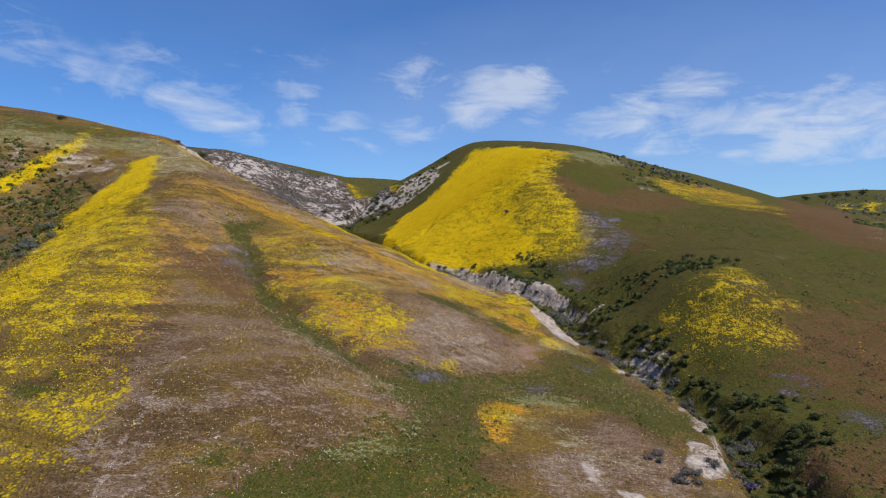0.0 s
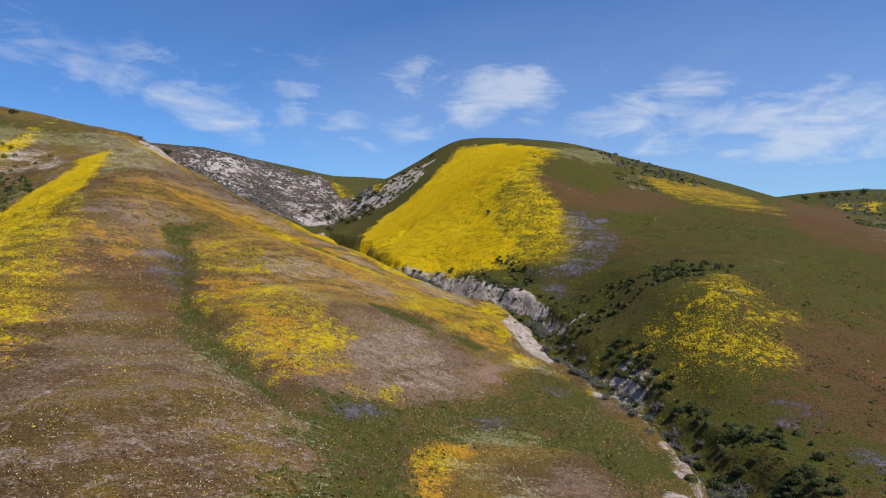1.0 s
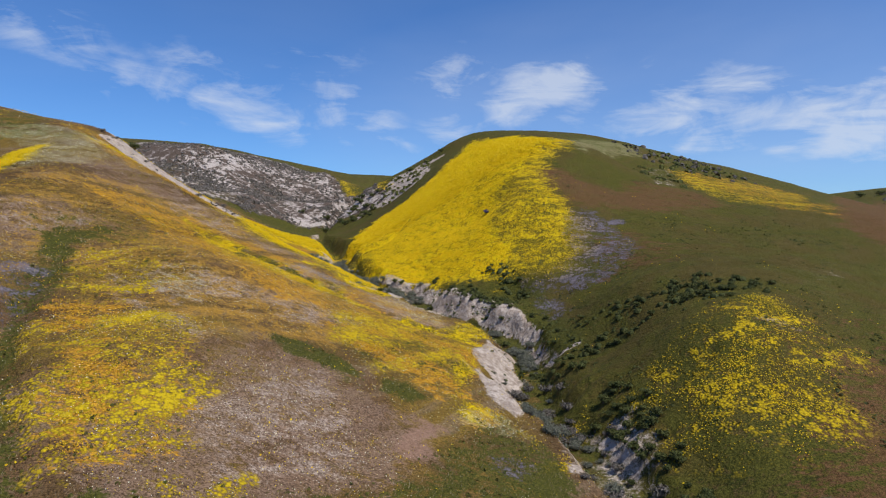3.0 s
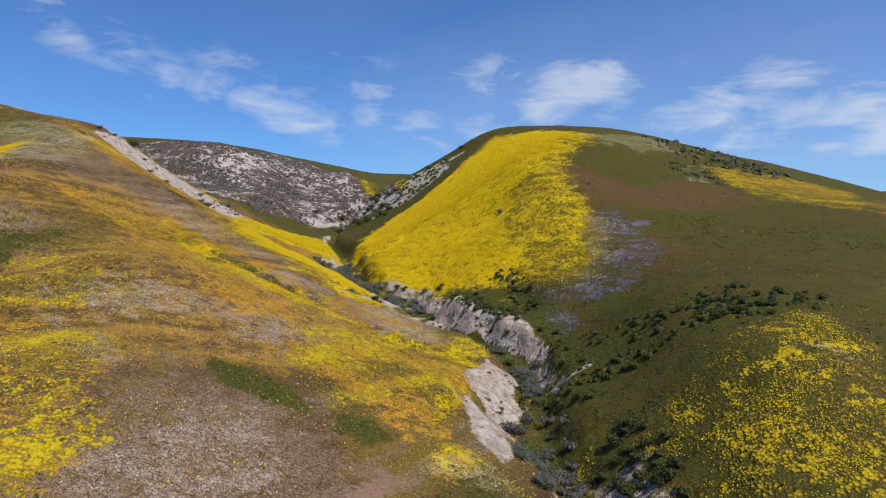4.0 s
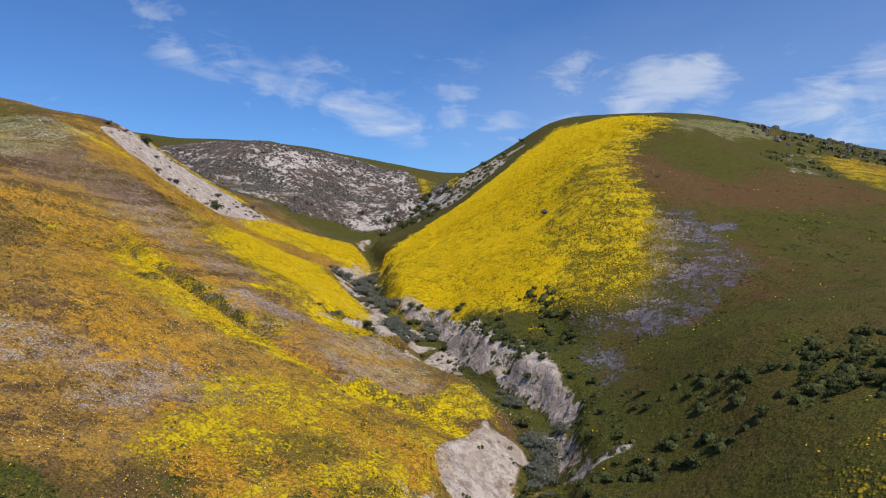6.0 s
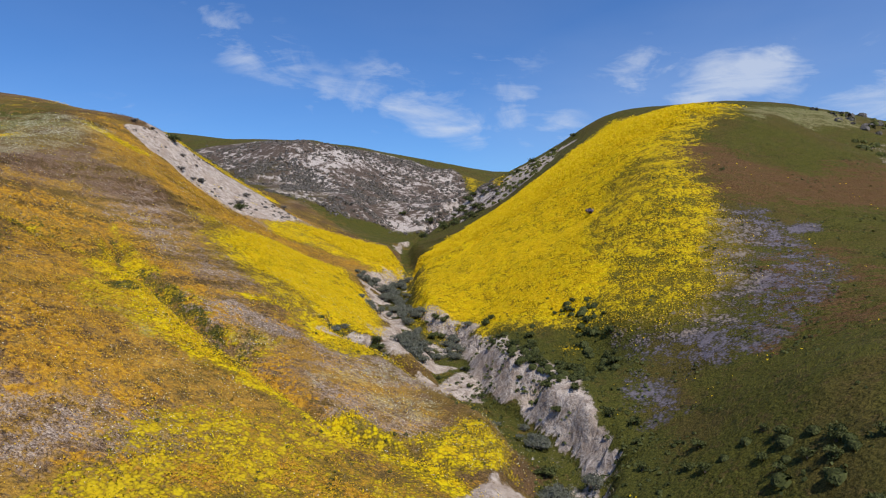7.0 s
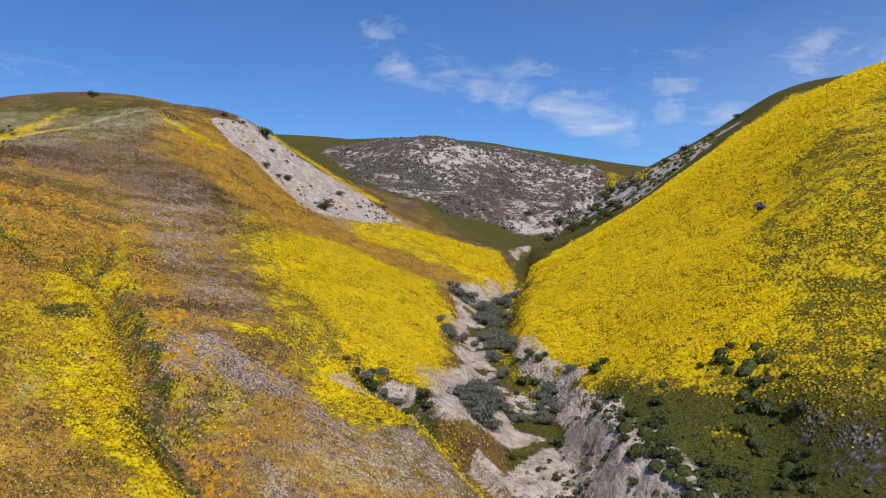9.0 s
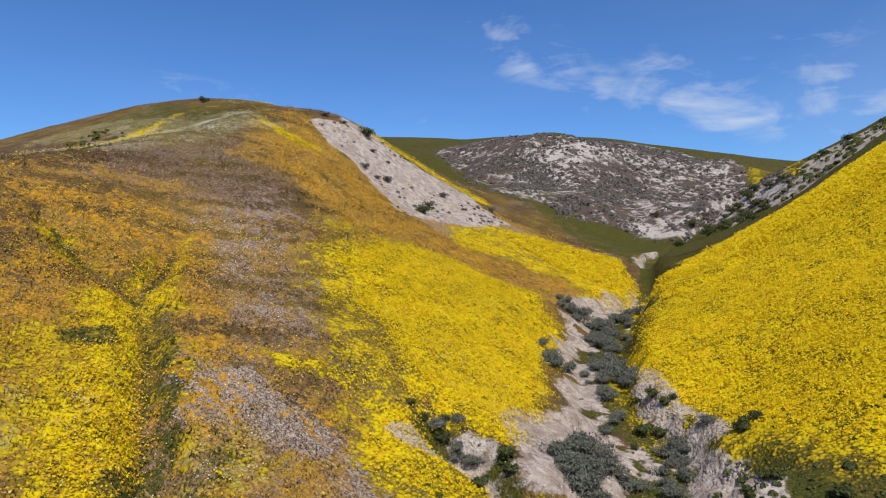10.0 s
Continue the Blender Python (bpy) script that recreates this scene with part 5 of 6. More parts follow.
land.materials.append(GROUND)
ground = tagged(new("ground", land), "rolling grassy hills with drifts of yellow and orange wildflowers", "ground", kind="structure")


# ---- plants in their thousands ----
rng = np.random.RandomState(7)


def ground_at(x, y):
    """Height and slope of the ground, read from the land's own grid."""
    i = np.clip(np.searchsorted(GX, x) - 1, 0, len(GX) - 2)
    j = np.clip(np.searchsorted(GY, y) - 1, 0, len(GY) - 2)
    a = (x - GX[i]) / (GX[i + 1] - GX[i])
    b = (y - GY[j]) / (GY[j + 1] - GY[j])
    z00, z10, z01, z11 = MZ[j, i], MZ[j, i + 1], MZ[j + 1, i], MZ[j + 1, i + 1]
    z = (z00 * (1 - a) + z10 * a) * (1 - b) + (z01 * (1 - a) + z11 * a) * b
    sx = ((z10 - z00) * (1 - b) + (z11 - z01) * b) / (GX[i + 1] - GX[i])
    sy = ((z01 - z00) * (1 - a) + (z11 - z10) * a) / (GY[j + 1] - GY[j])
    return z, sx, sy


def read_cover(kind, x, y):
    i = np.clip(np.searchsorted(GX, x) - 1, 0, len(GX) - 1)
    j = np.clip(np.searchsorted(GY, y) - 1, 0, len(GY) - 1)
    return COVER[kind].reshape(MZ.shape)[j, i]


def remoteness(x, y):
    """Metres from the valley's mouth, over which the stands thin out and the tufts coarsen."""
    return along([(4, 10), (19, 45), (17, 70), (14, 76)], x, y)[0]


def sow(count, x0, x1, y0, y1, chance):
    """Places in a stretch of the plan, kept with the chance that a function of x, y gives."""
    x, y = rng.uniform(x0, x1, count), rng.uniform(y0, y1, count)
    keep = rng.rand(count) < chance(x, y)
    return x[keep], y[keep]


def petals(name, x, y, heads, spread, size, height, material, label, category, tilt=0.7):
    """Tufts of small four-sided flower heads over the ground, one mesh of kind stuff."""
    far = 1 + remoteness(x, y) / 170
    n = len(x)
    cx = np.repeat(x, heads) + rng.normal(0, 1, n * heads) * spread * np.repeat(far, heads)
    cy = np.repeat(y, heads) + rng.normal(0, 1, n * heads) * spread * np.repeat(far, heads)
    cz, sx, sy = ground_at(cx, cy)
    cz = cz + rng.uniform(0.25, 1.0, n * heads) * height * np.repeat(far, heads)
    r = size * rng.uniform(0.6, 1.25, n * heads) * np.repeat(far, heads)
    turn = rng.uniform(0, 2 * np.pi, n * heads)
    nx, ny = -0.5 * sx + rng.normal(0, tilt, n * heads), -0.5 * sy + rng.normal(0, tilt, n * heads)
    nn = np.sqrt(nx * nx + ny * ny + 1)
    normal = np.stack([nx / nn, ny / nn, 1 / nn], -1)
    u = np.stack([np.cos(turn), np.sin(turn), -(np.cos(turn) * nx + np.sin(turn) * ny)], -1)
    u /= np.linalg.norm(u, axis=1)[:, None]
    v = np.cross(normal, u)
    c = np.stack([cx, cy, cz], -1)
    r = r[:, None]
    corners = np.stack([c - u * r, c - v * r * 0.8, c + u * r, c + v * r * 0.8], 1).reshape(-1, 3)
    return stuff(name, corners, 4, material, label, category)


def blades(name, x, y, count, spread, width, height, material, label, category):
    """Tufts of grass: leaning three-sided blades."""
    far = 1 + remoteness(x, y) / 170
    n = len(x) * count
    far = np.repeat(far, count)
    bx = np.repeat(x, count) + rng.normal(0, 1, n) * spread * far
    by = np.repeat(y, count) + rng.normal(0, 1, n) * spread * far
    bz, _, _ = ground_at(bx, by)
    turn, lean = 0.5 + 2.2 * (fractal(bx, by, 9, 245, 2) - 0.5) + rng.normal(0, 0.7, n), rng.uniform(0.4, 1.5, n)
    h = height * rng.uniform(0.5, 1.2, n) * far
    w = 0.5 * width * far
    a = np.stack([bx - np.sin(turn) * w, by + np.cos(turn) * w, bz - 0.03], -1)
    b = np.stack([bx + np.sin(turn) * w, by - np.cos(turn) * w, bz - 0.03], -1)
    c = np.stack([bx + np.cos(turn) * lean * h, by + np.sin(turn) * lean * h, bz + h], -1)
    return stuff(name, np.stack([a, b, c], 1).reshape(-1, 3), 3, material, label, category)


def stuff(name, points, sides, material, label, category):
    mesh = bpy.data.meshes.new(name)
    n = len(points)
    mesh.vertices.add(n)
    mesh.vertices.foreach_set("co", points.ravel().astype(np.float32))
    mesh.loops.add(n)
    mesh.loops.foreach_set("vertex_index", np.arange(n, dtype=np.int32))
    mesh.polygons.add(n // sides)
    mesh.polygons.foreach_set("loop_start", np.arange(0, n, sides, dtype=np.int32))
    mesh.update(calc_edges=True)
    mesh.materials.append(material)
    return tagged(new(name, mesh), label, category, kind="stuff")


def plant_material(name, colours, rough=0.7, through_=0.25, sward=1.6):
    """Leaves or petals: colours picked blade by blade, letting some light through."""
    s = Shader(name, rough, 0.25)
    pick, value = s.island(), colours[0]
    value = (*value, 1.0)
    out = None
    for k, c in enumerate(colours[1:]):
        edge = (k + 1) / len(colours)
        out = s.mix(s.step(pick, edge - 0.08, edge + 0.08), colours[0] if out is None else out, c)
    s.colour(out)
    s.lift(sward)
    soft = s.t.nodes.new("ShaderNodeBsdfTranslucent")
    s.put(soft.inputs["Color"], out)
    both = s.t.nodes.new("ShaderNodeMixShader")
    both.inputs[0].default_value = through_
    s.t.links.new(s.bsdf.outputs[0], both.inputs[1])
    s.t.links.new(soft.outputs[0], both.inputs[2])
    s.t.links.new(both.outputs[0], s.t.nodes["Material Output"].inputs["Surface"])
    return s.mat


PETAL_YELLOW = plant_material("yellow_petals", [(0.84, 0.625, 0.005), (0.80, 0.55, 0.005), (0.88, 0.675, 0.010), (0.72, 0.46, 0.005)], 0.7, 0.3)
PETAL_ORANGE = plant_material("orange_petals", [(0.70, 0.40, 0.016), (0.78, 0.50, 0.014), (0.60, 0.32, 0.025), (0.48, 0.27, 0.05)])
PETAL_WHITE = plant_material("cream_petals", [(0.80, 0.77, 0.58), (0.78, 0.72, 0.40), (0.84, 0.82, 0.70)])
PETAL_PURPLE = plant_material("lilac_petals", [(0.125, 0.108, 0.155), (0.17, 0.148, 0.205), (0.10, 0.088, 0.12), (0.15, 0.132, 0.16)])
def stand(kind, power=1.0, clump=2.2, seed=200, base=0.0):
    """Chance of a tuft of that cover, gathered into clumps, thinner far away."""
    def chance(x, y):
        c = read_cover(kind, x, y) + base
        knot = smooth(0.40, 0.60, 0.35 * fractal(x, y, clump, seed, 3) + 0.45 * fractal(x, y, 0.55, seed + 9, 2) + 0.2 * bands(x, y, seed + 3) + 0.5 * (c - 0.62))
        near = np.clip(1.25 - remoteness(x, y) / 95, 0.16, 1)
        return np.clip(c, 0, 1) ** power * knot * near
    return chance


def free_of(kind, limit=0.4):
    return lambda x, y: (read_cover(kind, x, y) < limit).astype(float)


WEST = lambda x, y: (read_cover("olive", x, y) < 0.5) * 1.0
px, py = sow(290000, -66, 36, 26, 150, lambda x, y: stand("yellow", 2.4, 1.6)(x, y) * (1 - 0.93 * (y < 84) * (x > 14)) + 0.006 * WEST(x, y) * smooth(70, 82, y) * smooth(0.45, 0.65, bands(x, y, 260)))
petals("yellow_daisies", px, py, 11, 0.27, 0.042, 0.2, PETAL_YELLOW, "dense drifts of bright yellow daisies on the slopes", "wildflowers")
px, py = sow(120000, -30, 46, 130, 205, stand("yellow", 0.9, 2.0))
petals("yellow_daisies_upslope", px, py, 8, 0.18, 0.08, 0.24, PETAL_YELLOW, "yellow daisies running up to the hill's brow", "wildflowers")
px, py = sow(200000, -56, 18, 26, 122, stand("orange", 0.8, 1.8, 210))
petals("orange_wildflowers", px, py, 8, 0.22, 0.036, 0.18, PETAL_ORANGE, "orange fiddlenecks mixed through dry grass", "wildflowers")
px, py = sow(80000, -58, 18, 60, 120, lambda x, y: stand("ochre", 1.0, 2.4, 215)(x, y) * 0.5)
petals("amber_wildflowers", px, py, 5, 0.26, 0.03, 0.16, PETAL_ORANGE, "scattered amber flowers in brown grass", "wildflowers")
px, py = sow(300000, -60, 20, 24, 122, lambda x, y: 0.8 * stand("white", 1.4, 1.2, 220)(x, y) + 0.004 * WEST(x, y) * smooth(0.5, 0.66, fractal(x, y, 4, 221, 3)))
petals("cream_wildflowers", px, py, 5, 0.24, 0.03, 0.24, PETAL_WHITE, "cream tidy tips dotted in loose trails", "wildflowers")
px, py = sow(60000, -28, 48, 32, 125, stand("purple", 0.9, 1.1, 230))
petals("lilac_wildflowers", px, py, 9, 0.2, 0.04, 0.28, PETAL_PURPLE, "lilac phacelia in patches on the grass", "wildflowers")
px, py = sow(90000, 12, 46, 26, 86, lambda x, y: 0.6 * smooth(0.06, 0.40, read_cover("yellow", x, y)) * smooth(0.40, 0.60, 0.5 * fractal(x, y, 0.7, 206, 2) + 0.5 * fractal(x, y, 3.0, 208, 2)))
petals("yellow_daisies_by_the_brush", px, py, 6, 0.28, 0.037, 0.24, PETAL_YELLOW, "loose yellow daisies among green shrubs", "wildflowers")
px, py = sow(60000, -56, 46, 26, 120, lambda x, y: 0.03 * WEST(x, y) + 0.3 * smooth(0.55, 0.7, fractal(x, y, 6, 231, 3)) * np.clip(1.2 - remoteness(x, y) / 80, 0.1, 1) * free_of("bare")(x, y))
petals("stray_daisies", px[::5], py[::5], 2, 0.3, 0.05, 0.28, PETAL_YELLOW, "single yellow daisies strewn over the sward", "wildflowers")


px, py = sow(150000, -50, 20, 24, 112, lambda x, y: WEST(x, y) * (1 - read_cover("bare", x, y)) * (0.03 + 0.97 * smooth(0.47, 0.6, fractal(x, y, 3.5, 233, 4))) * (1 - 0.8 * read_cover("green", x, y)) * np.clip(1.2 - remoteness(x, y) / 70, 0, 1))
petals("tiny_cream_flowers", px[::2], py[::2], 1, 0.3, 0.026, 0.2, PETAL_WHITE, "tiny cream flowers sprinkled through dry grass", "wildflowers")
petals("tiny_yellow_flowers", px[1::2], py[1::2], 1, 0.3, 0.026, 0.2, PETAL_YELLOW, "tiny yellow flowers sprinkled through dry grass", "wildflowers")


def sward(x, y):
    """Chance of a grass tuft: none on bare ground, thinning out up the valley."""
    bare = np.clip(1 - 1.7 * read_cover("bare", x, y) - read_cover("soil", x, y), 0, 1)
    return np.clip(1.25 - remoteness(x, y) / 75, 0.0, 1) * bare * (0.25 + 0.75 * smooth(0.35, 0.6, fractal(x, y, 1.4, 240, 2)))


px, py = sow(250000, -58, 74, 22, 150, sward)
grass = blades("grass", px, py, 4, 0.2, 0.036, 0.14, SWARD, "short spring grass, brown, straw and olive by turns", "grass")
corner = np.empty(len(grass.data.vertices) * 3, np.float32)
grass.data.vertices.foreach_get("co", corner)
corner = corner.reshape(-1, 3).astype(float)
for kind in COVER:
    grass.data.attributes.new(kind, "FLOAT", "POINT").data.foreach_set("value", read_cover(kind, corner[:, 0], corner[:, 1]).astype(np.float32))


# ---- shrubs and stones ----
def part(name, bm, material, parent, label=""):
    """Links a bmesh as one mesh object under a thing."""
    mesh = bpy.data.meshes.new(name)
    bm.to_mesh(mesh)
    bm.free()
    mesh.materials.append(material)
    ob = new(name, mesh)
    ob.parent = parent
    return tagged(ob, label)


def shrub(kind, seed, radius, height, leaves, leaf, foliage_material, stem_material, label, spiky=0.0):
    """A low shrub: woody stems from one root and a ragged crown of small leaf clusters."""
    r = random.Random(seed)
    root = tagged(new(kind), label, "shrub", group=kind + "s on the slopes")
    bm = bmesh.new()
    tips = []
    for k in range(9):
        a, out, up = r.uniform(0, 6.28), r.uniform(0.25, 0.8) * radius, r.uniform(0.5, 0.85) * height
        tip = Vector((math.cos(a) * out, math.sin(a) * out, up))
        tips.append(tip)
        bend = tip * 0.5 + Vector((r.uniform(-0.1, 0.1), r.uniform(-0.1, 0.1), 0.1)) * radius
        rings = []
        for p, w in ((Vector((0, 0, -0.12)), 0.05), (bend, 0.03), (tip, 0.012)):
            rings.append([bm.verts.new(p + Vector((math.cos(t), math.sin(t), 0)) * w * radius) for t in (0, 2.09, 4.19)])
        for lo, hi in zip(rings, rings[1:]):
            for i in range(3):
                bm.faces.new((lo[i], lo[(i + 1) % 3], hi[(i + 1) % 3], hi[i]))
    part("stem", bm, stem_material, root)
    bm = bmesh.new()
    lobes = [(t * r.uniform(0.75, 1.0), r.uniform(0.32, 0.55) * radius) for t in tips] + [(Vector((0, 0, 0.45 * height)), 0.55 * radius)]
    for k in range(leaves):
        c, w = r.choice(lobes)
        d = Vector((r.gauss(0, 1), r.gauss(0, 1), r.gauss(0.25, 0.8))).normalized()
        p = c + Vector((d.x, d.y, d.z * 0.75)) * w * r.uniform(0.55, 1.08)
        if p.z < 0.02:
            p.z = r.uniform(0.02, 0.12) * height
        side = d.cross(Vector((r.gauss(0, 1), r.gauss(0, 1), r.gauss(0, 1)))).normalized()
        face = (d + Vector((r.gauss(0, 0.5), r.gauss(0, 0.5), r.gauss(0, 0.5)))).normalized()
        rise = face.cross(side).normalized() * (1 + spiky) + Vector((0, 0, 0.4))
        s = leaf * r.uniform(0.6, 1.3)
        bm.faces.new([bm.verts.new(p + q) for q in (-side * s * 0.5, side * s * 0.5, side * s * 0.3 + rise * s * 0.8, -side * s * 0.3 + rise * s)])
    part("foliage", bm, foliage_material, root)
    return root


def plant(makers, x, y, low, high):
    """Sets copies of shrubs on the ground; the first of each maker is the original itself."""
    for k, (a, b) in enumerate(zip(x, y)):
        z = float(ground_at(np.array([a]), np.array([b]))[0][0])
        model = makers[k % len(makers)]
        s = rng.uniform(low, high)
        m = pose(a, b, z - 0.03, 0, 0, rng.uniform(0, 360))
        if not model.get("placed"):
            model["placed"] = True
            model.matrix_basis = m
            model.scale = (s, s, s * rng.uniform(0.8, 1.1))
        else:
            ob = copy_thing(model, m)
            ob.scale = (s, s, s * rng.uniform(0.8, 1.1))


LEAF_DARK = plant_material("dark_green_leaves", [(0.070, 0.078, 0.014), (0.105, 0.110, 0.020), (0.140, 0.142, 0.030), (0.048, 0.054, 0.012)], 0.75, 0.2, 0.4)
LEAF_FRESH = plant_material("fresh_green_leaves", [(0.072, 0.080, 0.014), (0.105, 0.108, 0.020), (0.14, 0.135, 0.026), (0.085, 0.080, 0.018)], 0.8, 0.3, 1.4)
LEAF_SHRUB = plant_material("shrub_leaves", [(0.062, 0.073, 0.018), (0.092, 0.104, 0.027), (0.130, 0.140, 0.043), (0.045, 0.053, 0.015)], 0.8, 0.3, 0.7)
LEAF_SAGE = plant_material("sage_leaves", [(0.135, 0.140, 0.100), (0.175, 0.180, 0.135), (0.105, 0.110, 0.075), (0.215, 0.215, 0.170)], 0.9, 0.3, 0.9)
LEAF_DRAB = plant_material("grey_brown_twigs", [(0.10, 0.085, 0.07), (0.15, 0.13, 0.11), (0.075, 0.07, 0.045), (0.19, 0.165, 0.15)], 0.85, 0.1, 0.4)
LEAF_LILAC = plant_material("purple_leaves", [(0.10, 0.075, 0.15), (0.15, 0.12, 0.22), (0.07, 0.06, 0.09)], 0.8, 0.15, 0.4)
BARK = Shader("bark", 0.9, 0.2)
BARK_COLOUR = BARK.mix(BARK.noise(14, 4), (0.10, 0.075, 0.055), (0.24, 0.19, 0.15))
BARK.bump(BARK.noise(30, 3), 0.02)
BARK = BARK.colour(BARK_COLOUR)

GREEN_SHRUBS = [shrub("green_shrub", k, 0.55, 0.62, 420, 0.085, LEAF_SHRUB, BARK, "low dark green shrub on the grassy slope", 0.6) for k in (1, 2, 3)]
SAGE_SHRUBS = [shrub("sagebrush", k, 0.75, 0.62, 900, 0.055, LEAF_SAGE, BARK, "grey-green sagebrush growing in the gully", 0.5) for k in (4, 5, 6)]
DRAB_SHRUBS = [shrub("dry_shrub", k, 0.65, 0.5, 380, 0.075, LEAF_DRAB, BARK, "greyish half-dry shrub on bare soil", 0.5) for k in (7, 8)]
DARK_BUSHES = [shrub("dark_bush", k, 1.0, 1.0, 520, 0.12, LEAF_SHRUB, BARK, "rounded dark bush standing on the hillside") for k in (9, 10)]
LILAC_BUSHES = [shrub("purple_bush", k, 0.5, 0.5, 200, 0.11, LEAF_LILAC, BARK, "small purple bush beside the gully") for k in (11,)]


def within(kind, count, x0, x1, y0, y1, power=1.0):
    x, y = rng.uniform(x0, x1, count * 40), rng.uniform(y0, y1, count * 40)
    c = cover_of(kind, x, y) * smooth(0.25, 0.6, fractal(x, y, 3, 300, 2))
    keep = rng.rand(len(x)) < c ** power
    return x[keep][:count], y[keep][:count]


def in_gully(count, y0, y1, reach):
    y = rng.uniform(y0, y1, count)
    centre = np.interp(y, [p[1] for p in GULLY], [p[0] for p in GULLY])
    return centre + rng.normal(0, reach, count), y


BRUSH_X, BRUSH_Y = within("brush", 430, 8, 46, 34, 106)
plant(GREEN_SHRUBS, BRUSH_X[:190], BRUSH_Y[:190], 0.35, 0.75)
plant(GREEN_SHRUBS, *within("near_brush", 110, 16, 32, 34, 70), 0.4, 0.9)
plant(SAGE_SHRUBS, *in_gully(40, 40, 95, 0.8), 0.4, 1.0)
plant(SAGE_SHRUBS, *in_gully(38, 98, 126, 0.8), 0.45, 1.1)
plant(GREEN_SHRUBS, *in_gully(11, 74, 104, 0.6), 0.4, 0.7)
plant(GREEN_SHRUBS, np.interp(np.linspace(76, 104, 22), [p[1] for p in GULLY], [p[0] for p in GULLY]) + rng.uniform(3.2, 6.0, 22), np.linspace(76, 104, 22) + rng.normal(0, 0.8, 22), 0.4, 0.8)
plant(DRAB_SHRUBS, *in_gully(36, 42, 74, 1.1), 0.6, 1.2)


def thicket(makers, spots, each, reach, low, high):
    """Shrubs grown together round some spots."""
    for a, b in spots:
        plant(makers, a + rng.normal(0, reach, each), b + rng.normal(0, reach, each), low, high)


# thickets in the bed and on the side cut
thicket(SAGE_SHRUBS, [(0.8, 96.6), (1.1, 97.3), (1.1, 98.6), (1.3, 99.7), (0.8, 98.2), (1.5, 97.0)], 3, 0.45, 0.8, 1.3)
thicket(SAGE_SHRUBS, [(2.1, 104.8), (3.1, 104.2), (1.6, 103.9), (-3.7, 94.1), (-2.6, 94.0), (-1.9, 94.2)], 2, 0.35, 0.6, 1.1)
thicket(SAGE_SHRUBS, [(-12.5, 122.3), (-10.6, 119.6), (-9.3, 117.9), (-7.2, 114.6), (-5.9, 112.6), (-4.6, 110.6), (-3.6, 109.1), (-13.3, 129.8), (-12.2, 126.1), (-14.8, 120.8), (-14.1, 121.4), (-13.4, 122.0), (-7.8, 108.8), (-8.6, 110.3), (-11.6, 119.9)], 3, 0.6, 0.8, 1.4)
thicket(SAGE_SHRUBS, [(12.6, 87.6), (14.3, 83.5), (14.7, 82.3), (15.0, 80.5), (15.2, 78.6), (14.4, 66.9), (14.3, 64.9), (15.2, 65.4), (14.8, 62.6)], 3, 0.4, 0.6, 1.1)
thicket(DRAB_SHRUBS, [(11.9, 36.6), (13.0, 35.0), (15.6, 36.6), (17.5, 38.8), (13.3, 34.1), (19.4, 63.1), (18.0, 53.7), (16.6, 57.4), (17.7, 50.3)], 3, 0.5, 0.35, 0.8)
thicket(GREEN_SHRUBS, [(-0.7, 107.0), (0.3, 106.9), (0.1, 105.3), (-3.9, 93.6), (-3.2, 94.5), (0.3, 92.2), (-0.8, 94.3), (4.5, 103.8), (13.6, 85.4), (15.0, 76.5)], 2, 0.4, 0.4, 0.9)
plant(DARK_BUSHES, [-47.8, -33.2, -69.2, -24.5, -26.0, -19.5, -32.6], [126.9, 122.5, 115.9, 166.0, 173.5, 163.5, 175.2], 0.9, 1.3)
plant(DRAB_SHRUBS, [-49.4, -41.9, -40.5, -40.5, -37.3, -50.9, -45.0, -36.0, -38.5], [124.4, 121.6, 122.3, 124.0, 138.6, 122.7, 125.5, 126.0, 131.0], 0.8, 1.3)
plant(DARK_BUSHES, rng.uniform(-22, -14, 22), rng.uniform(164, 180, 22), 0.7, 1.3)
plant(DARK_BUSHES, [-9.5, -6.8, -3.0, 0.8], [180.0, 182.0, 184.0, 186.2], 0.8, 1.2)
plant(DARK_BUSHES, [-56, -54, -50, -46, -58, -61, -48, -53], [88, 92, 90, 84, 95, 97, 78, 86], 0.5, 0.9)
plant(SAGE_SHRUBS, [-44, -43, -46, -41, -45, -48, -40, -47, -50], [66, 70, 74, 63, 69, 78, 60, 64, 72], 0.8, 1.6)
plant(LILAC_BUSHES, [18.8, 11.9], [38.9, 118.1], 0.9, 1.2)
plant(DARK_BUSHES, [165, 171, 176, 180, 186], [290, 287, 286, 284, 283], 1.6, 2.6)


def tufts(name, x, y, size, material, label, k=14):
    """Far shrubs too small to tell apart: ragged clusters of leaves, one mesh of kind stuff."""
    n = len(x)
    z, _, _ = ground_at(x, y)
    s = np.repeat(size * rng.uniform(0.5, 1.3, n), k)
    d = rng.normal(0, 1, (n * k, 3))
    d /= np.linalg.norm(d, axis=1)[:, None]
    d[:, 2] = np.abs(d[:, 2])
    c = np.repeat(np.stack([x, y, z], -1), k, 0) + d * s[:, None] * np.array([0.7, 0.7, 0.55])
    e = np.cross(d, rng.normal(0, 1, (n * k, 3)))
    e /= np.linalg.norm(e, axis=1)[:, None]
    f = np.cross(d, e)
    s = 0.45 * s[:, None]
    return stuff(name, np.stack([c - e * s, c - f * s, c + e * s, c + f * s], 1).reshape(-1, 3), 4, material, label, "shrubs")


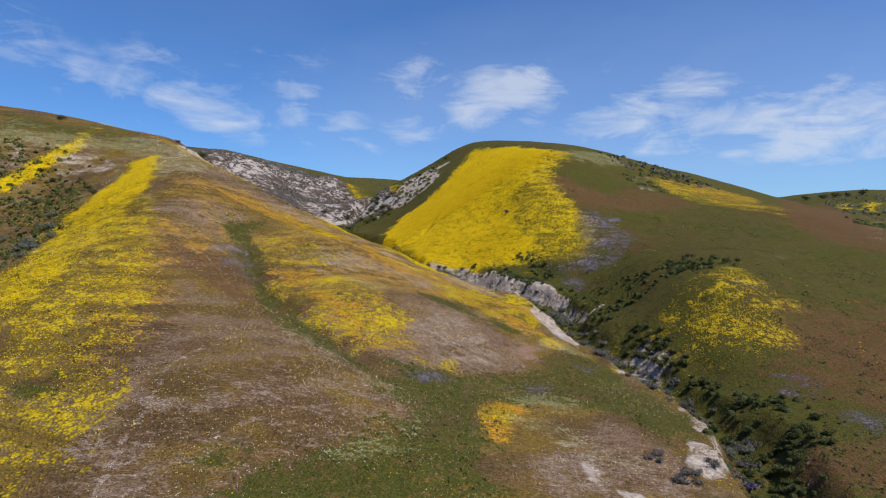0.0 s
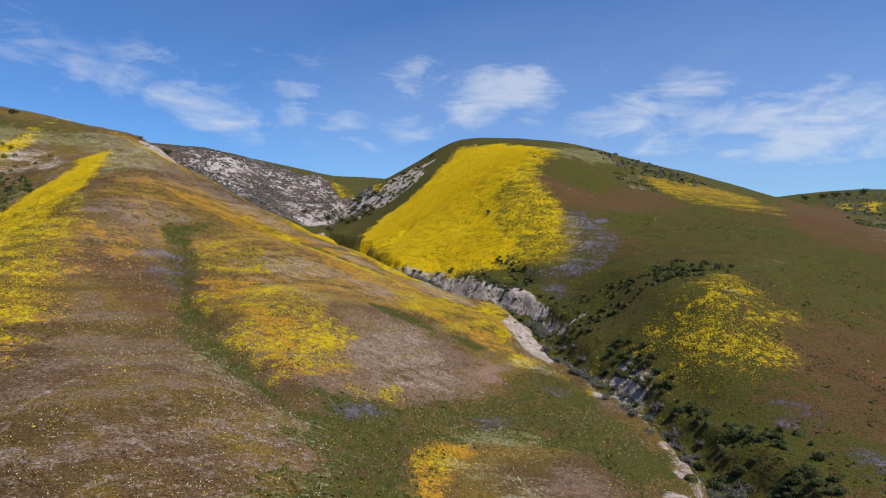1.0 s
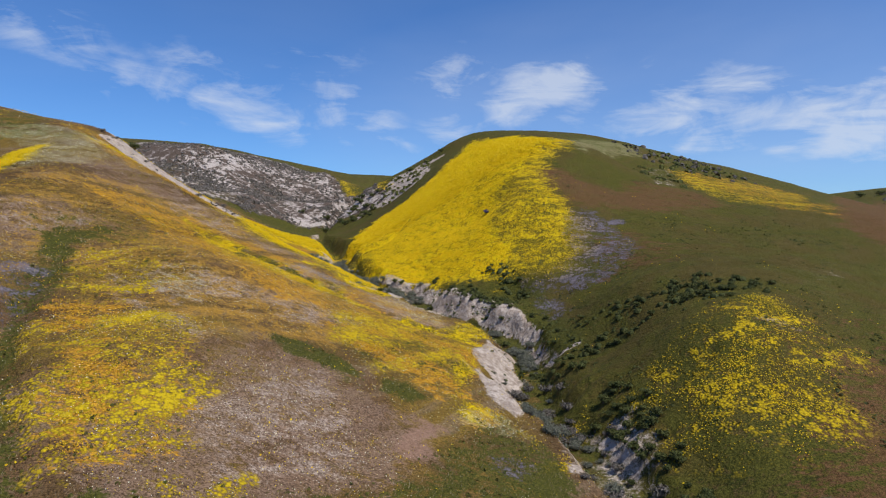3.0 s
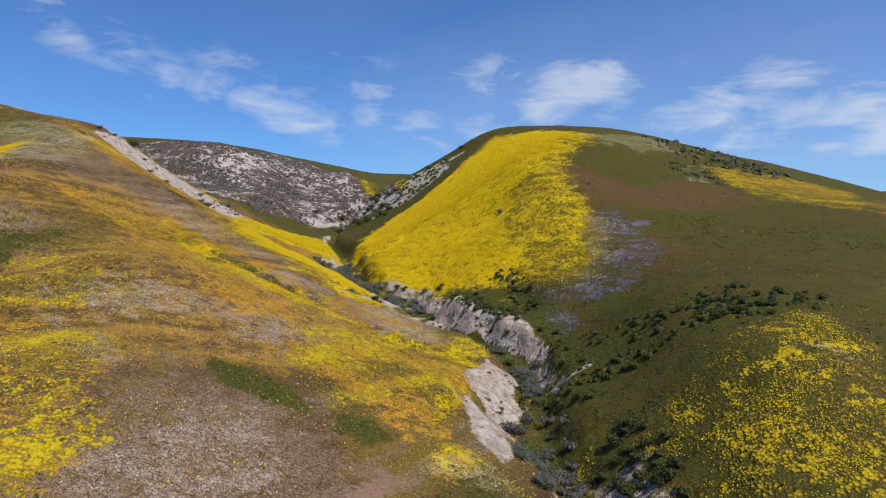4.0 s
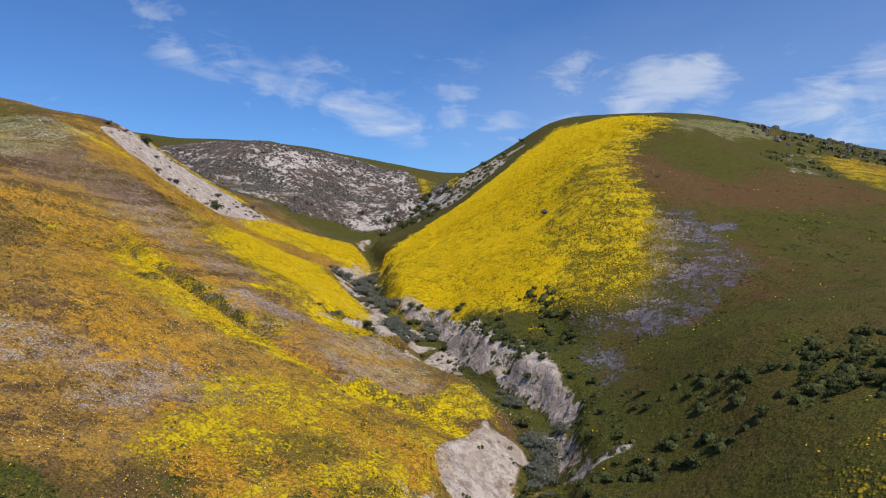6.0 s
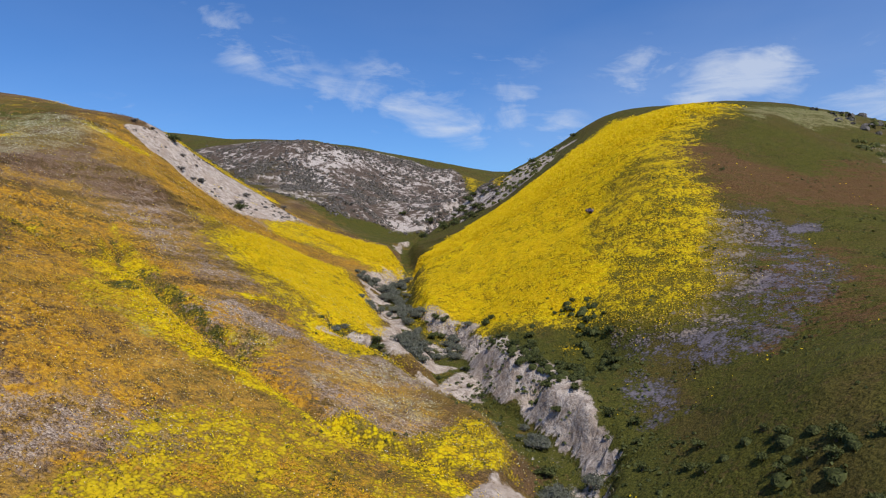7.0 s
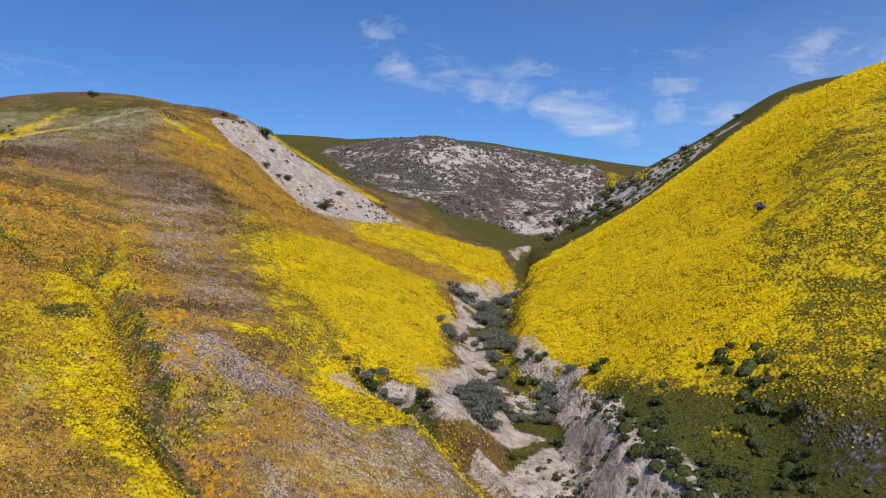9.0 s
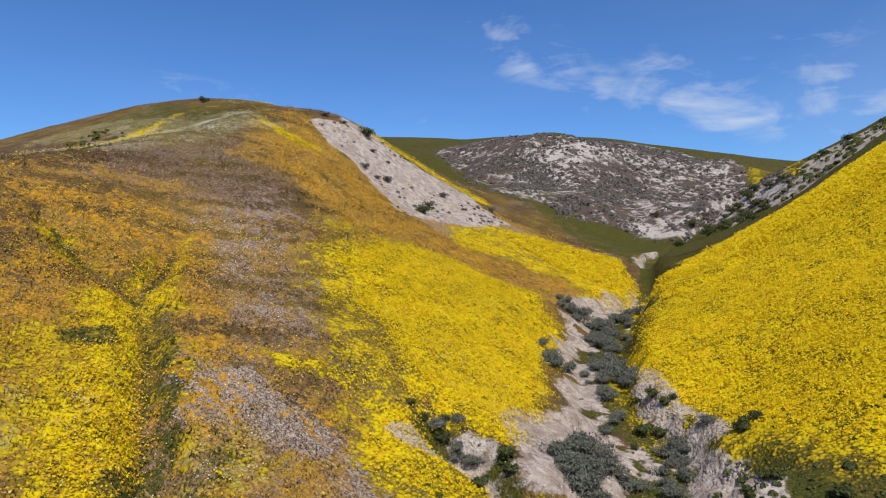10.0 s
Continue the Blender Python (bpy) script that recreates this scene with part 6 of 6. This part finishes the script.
px, py = sow(120000, -110, -12, 150, 255, lambda x, y: cover_of("far_bare", x, y) * (0.12 + 0.5 * cover_of("far_brush", x, y)) * smooth(0.3, 0.6, fractal(x, y, 6, 310, 3)))
tufts("hillside_scrub", px, py, 0.42, LEAF_DRAB, "grey scrub dotted over the chalky far hill")
px, py = sow(9000, 20, 110, 130, 215, lambda x, y: cover_of("bare", x, y) * 0.5)
tufts("brow_scrub", px, py, 0.7, LEAF_DARK, "dark scrub among stones along the brow")
px, py = sow(9000, 0, 200, 120, 320, lambda x, y: cover_of("crest_scrub", x, y) * 0.5)
tufts("crest_scrub", px, py, 0.75, LEAF_DRAB, "grey-brown scrub and stones on the hill's crest", 10)
px, py = sow(9000, -75, -30, 55, 110, lambda x, y: cover_of("left_scrub", x, y) * 0.35)
tufts("slope_scrub", px, py, 0.42, LEAF_DARK, "dark grey-green scrub below the bare patches", 12)
px, py = sow(2600, -16, 10, 166, 192, lambda x, y: cover_of("bare", x, y) * 0.12)
tufts("ledge_scrub", px, py, 0.6, LEAF_DARK, "dark scrub on the pale rock ledge")
px, py = sow(5000, -60, -24, 112, 142, lambda x, y: cover_of("bare", x, y) * 0.10 * smooth(0.45, 0.6, fractal(x, y, 4, 311, 2)))
tufts("scree_scrub", px, py, 0.28, LEAF_DRAB, "tiny grey plants on the pale scree")

tufts("low_brush", BRUSH_X[190:], BRUSH_Y[190:], 0.36, LEAF_SHRUB, "low dark brush between the taller shrubs", 40)
px, py = sow(60000, 6, 60, 30, 128, lambda x, y: read_cover("olive", x, y) * np.clip(1.1 - remoteness(x, y) / 85, 0.1, 1) * np.maximum(0.85 * smooth(0.4, 0.8, read_cover("green", x, y)), smooth(0.53, 0.64, 0.5 * fractal(x, y, 5, 320, 3) + 0.5 * fractal(x, y, 1.2, 325, 2))) * (1 - read_cover("bare", x, y)) * (1 - 0.7 * read_cover("yellow", x, y)))
tufts("green_tufts", px[::2], py[::2], 0.15, LEAF_SHRUB, "small dark green leafy tufts in the olive sward", 6)
px, py = sow(50000, -50, 14, 30, 112, lambda x, y: np.clip(read_cover("green", x, y) + 0.2 * read_cover("yellow", x, y), 0, 1) * np.clip(1.1 - remoteness(x, y) / 80, 0.1, 1) * (1 - read_cover("bare", x, y)) * (read_cover("olive", x, y) < 0.5))
tufts("leafy_tufts", px[::2], py[::2], 0.13, LEAF_FRESH, "small green leafy plants among the flowers", 6)
# sown thick on the bank: dark leaves also stand in for shadow pockets
px, py = sow(9000, 5, 26, 72, 112, lambda x, y: read_cover("bare", x, y) * read_cover("olive", x, y) * 0.9 * smooth(0.4, 0.6, fractal(x, y, 1.5, 330, 2)))
tufts("bank_tufts", px, py, 0.2, LEAF_SHRUB, "green tufts on the pale bank, partly standing in for shadow pockets", 6)

STONE = Shader("pale_stone", 0.9, 0.25)
STONE_COLOUR = STONE.mix(STONE.step(STONE.noise(5, 5, 0.65), 0.3, 0.7), (0.34, 0.29, 0.25), (0.62, 0.57, 0.51))
STONE.bump(STONE.noise(9, 5, 0.65), 0.06)
STONE = STONE.colour(STONE_COLOUR)


def stone(seed):
    r = random.Random(seed)
    bm = bmesh.new()
    bmesh.ops.create_icosphere(bm, subdivisions=2, radius=0.5)
    for v in bm.verts:
        n = noise.noise(v.co * 2.2 + Vector((seed * 7.1, 0, 0)))
        n += 0.5 * noise.noise(v.co * 5.5 + Vector((0, seed * 3.3, 0)))
        v.co = v.co * (1 + 0.7 * n)
        v.co = Vector((v.co.x * 1.3, v.co.y * 0.9, max(v.co.z * 0.4, -0.25) - 0.12))
    mesh = bpy.data.meshes.new("stone")
    bm.to_mesh(mesh)
    bm.free()
    mesh.materials.append(STONE)
    return tagged(new("stone", mesh), "pale weathered stone lying in the gully", "stone", group="stones in the gully")


STONES = [stone(k) for k in (1, 2, 3)]
plant(STONES, *in_gully(30, 50, 126, 1.0), 0.12, 0.35)
plant(STONES, [-10.3, -8.9, -5.7], [123.4, 117.2, 110.4], 0.7, 1.1)
plant(STONES, [-11.1], [31.2], 0.35, 0.4)
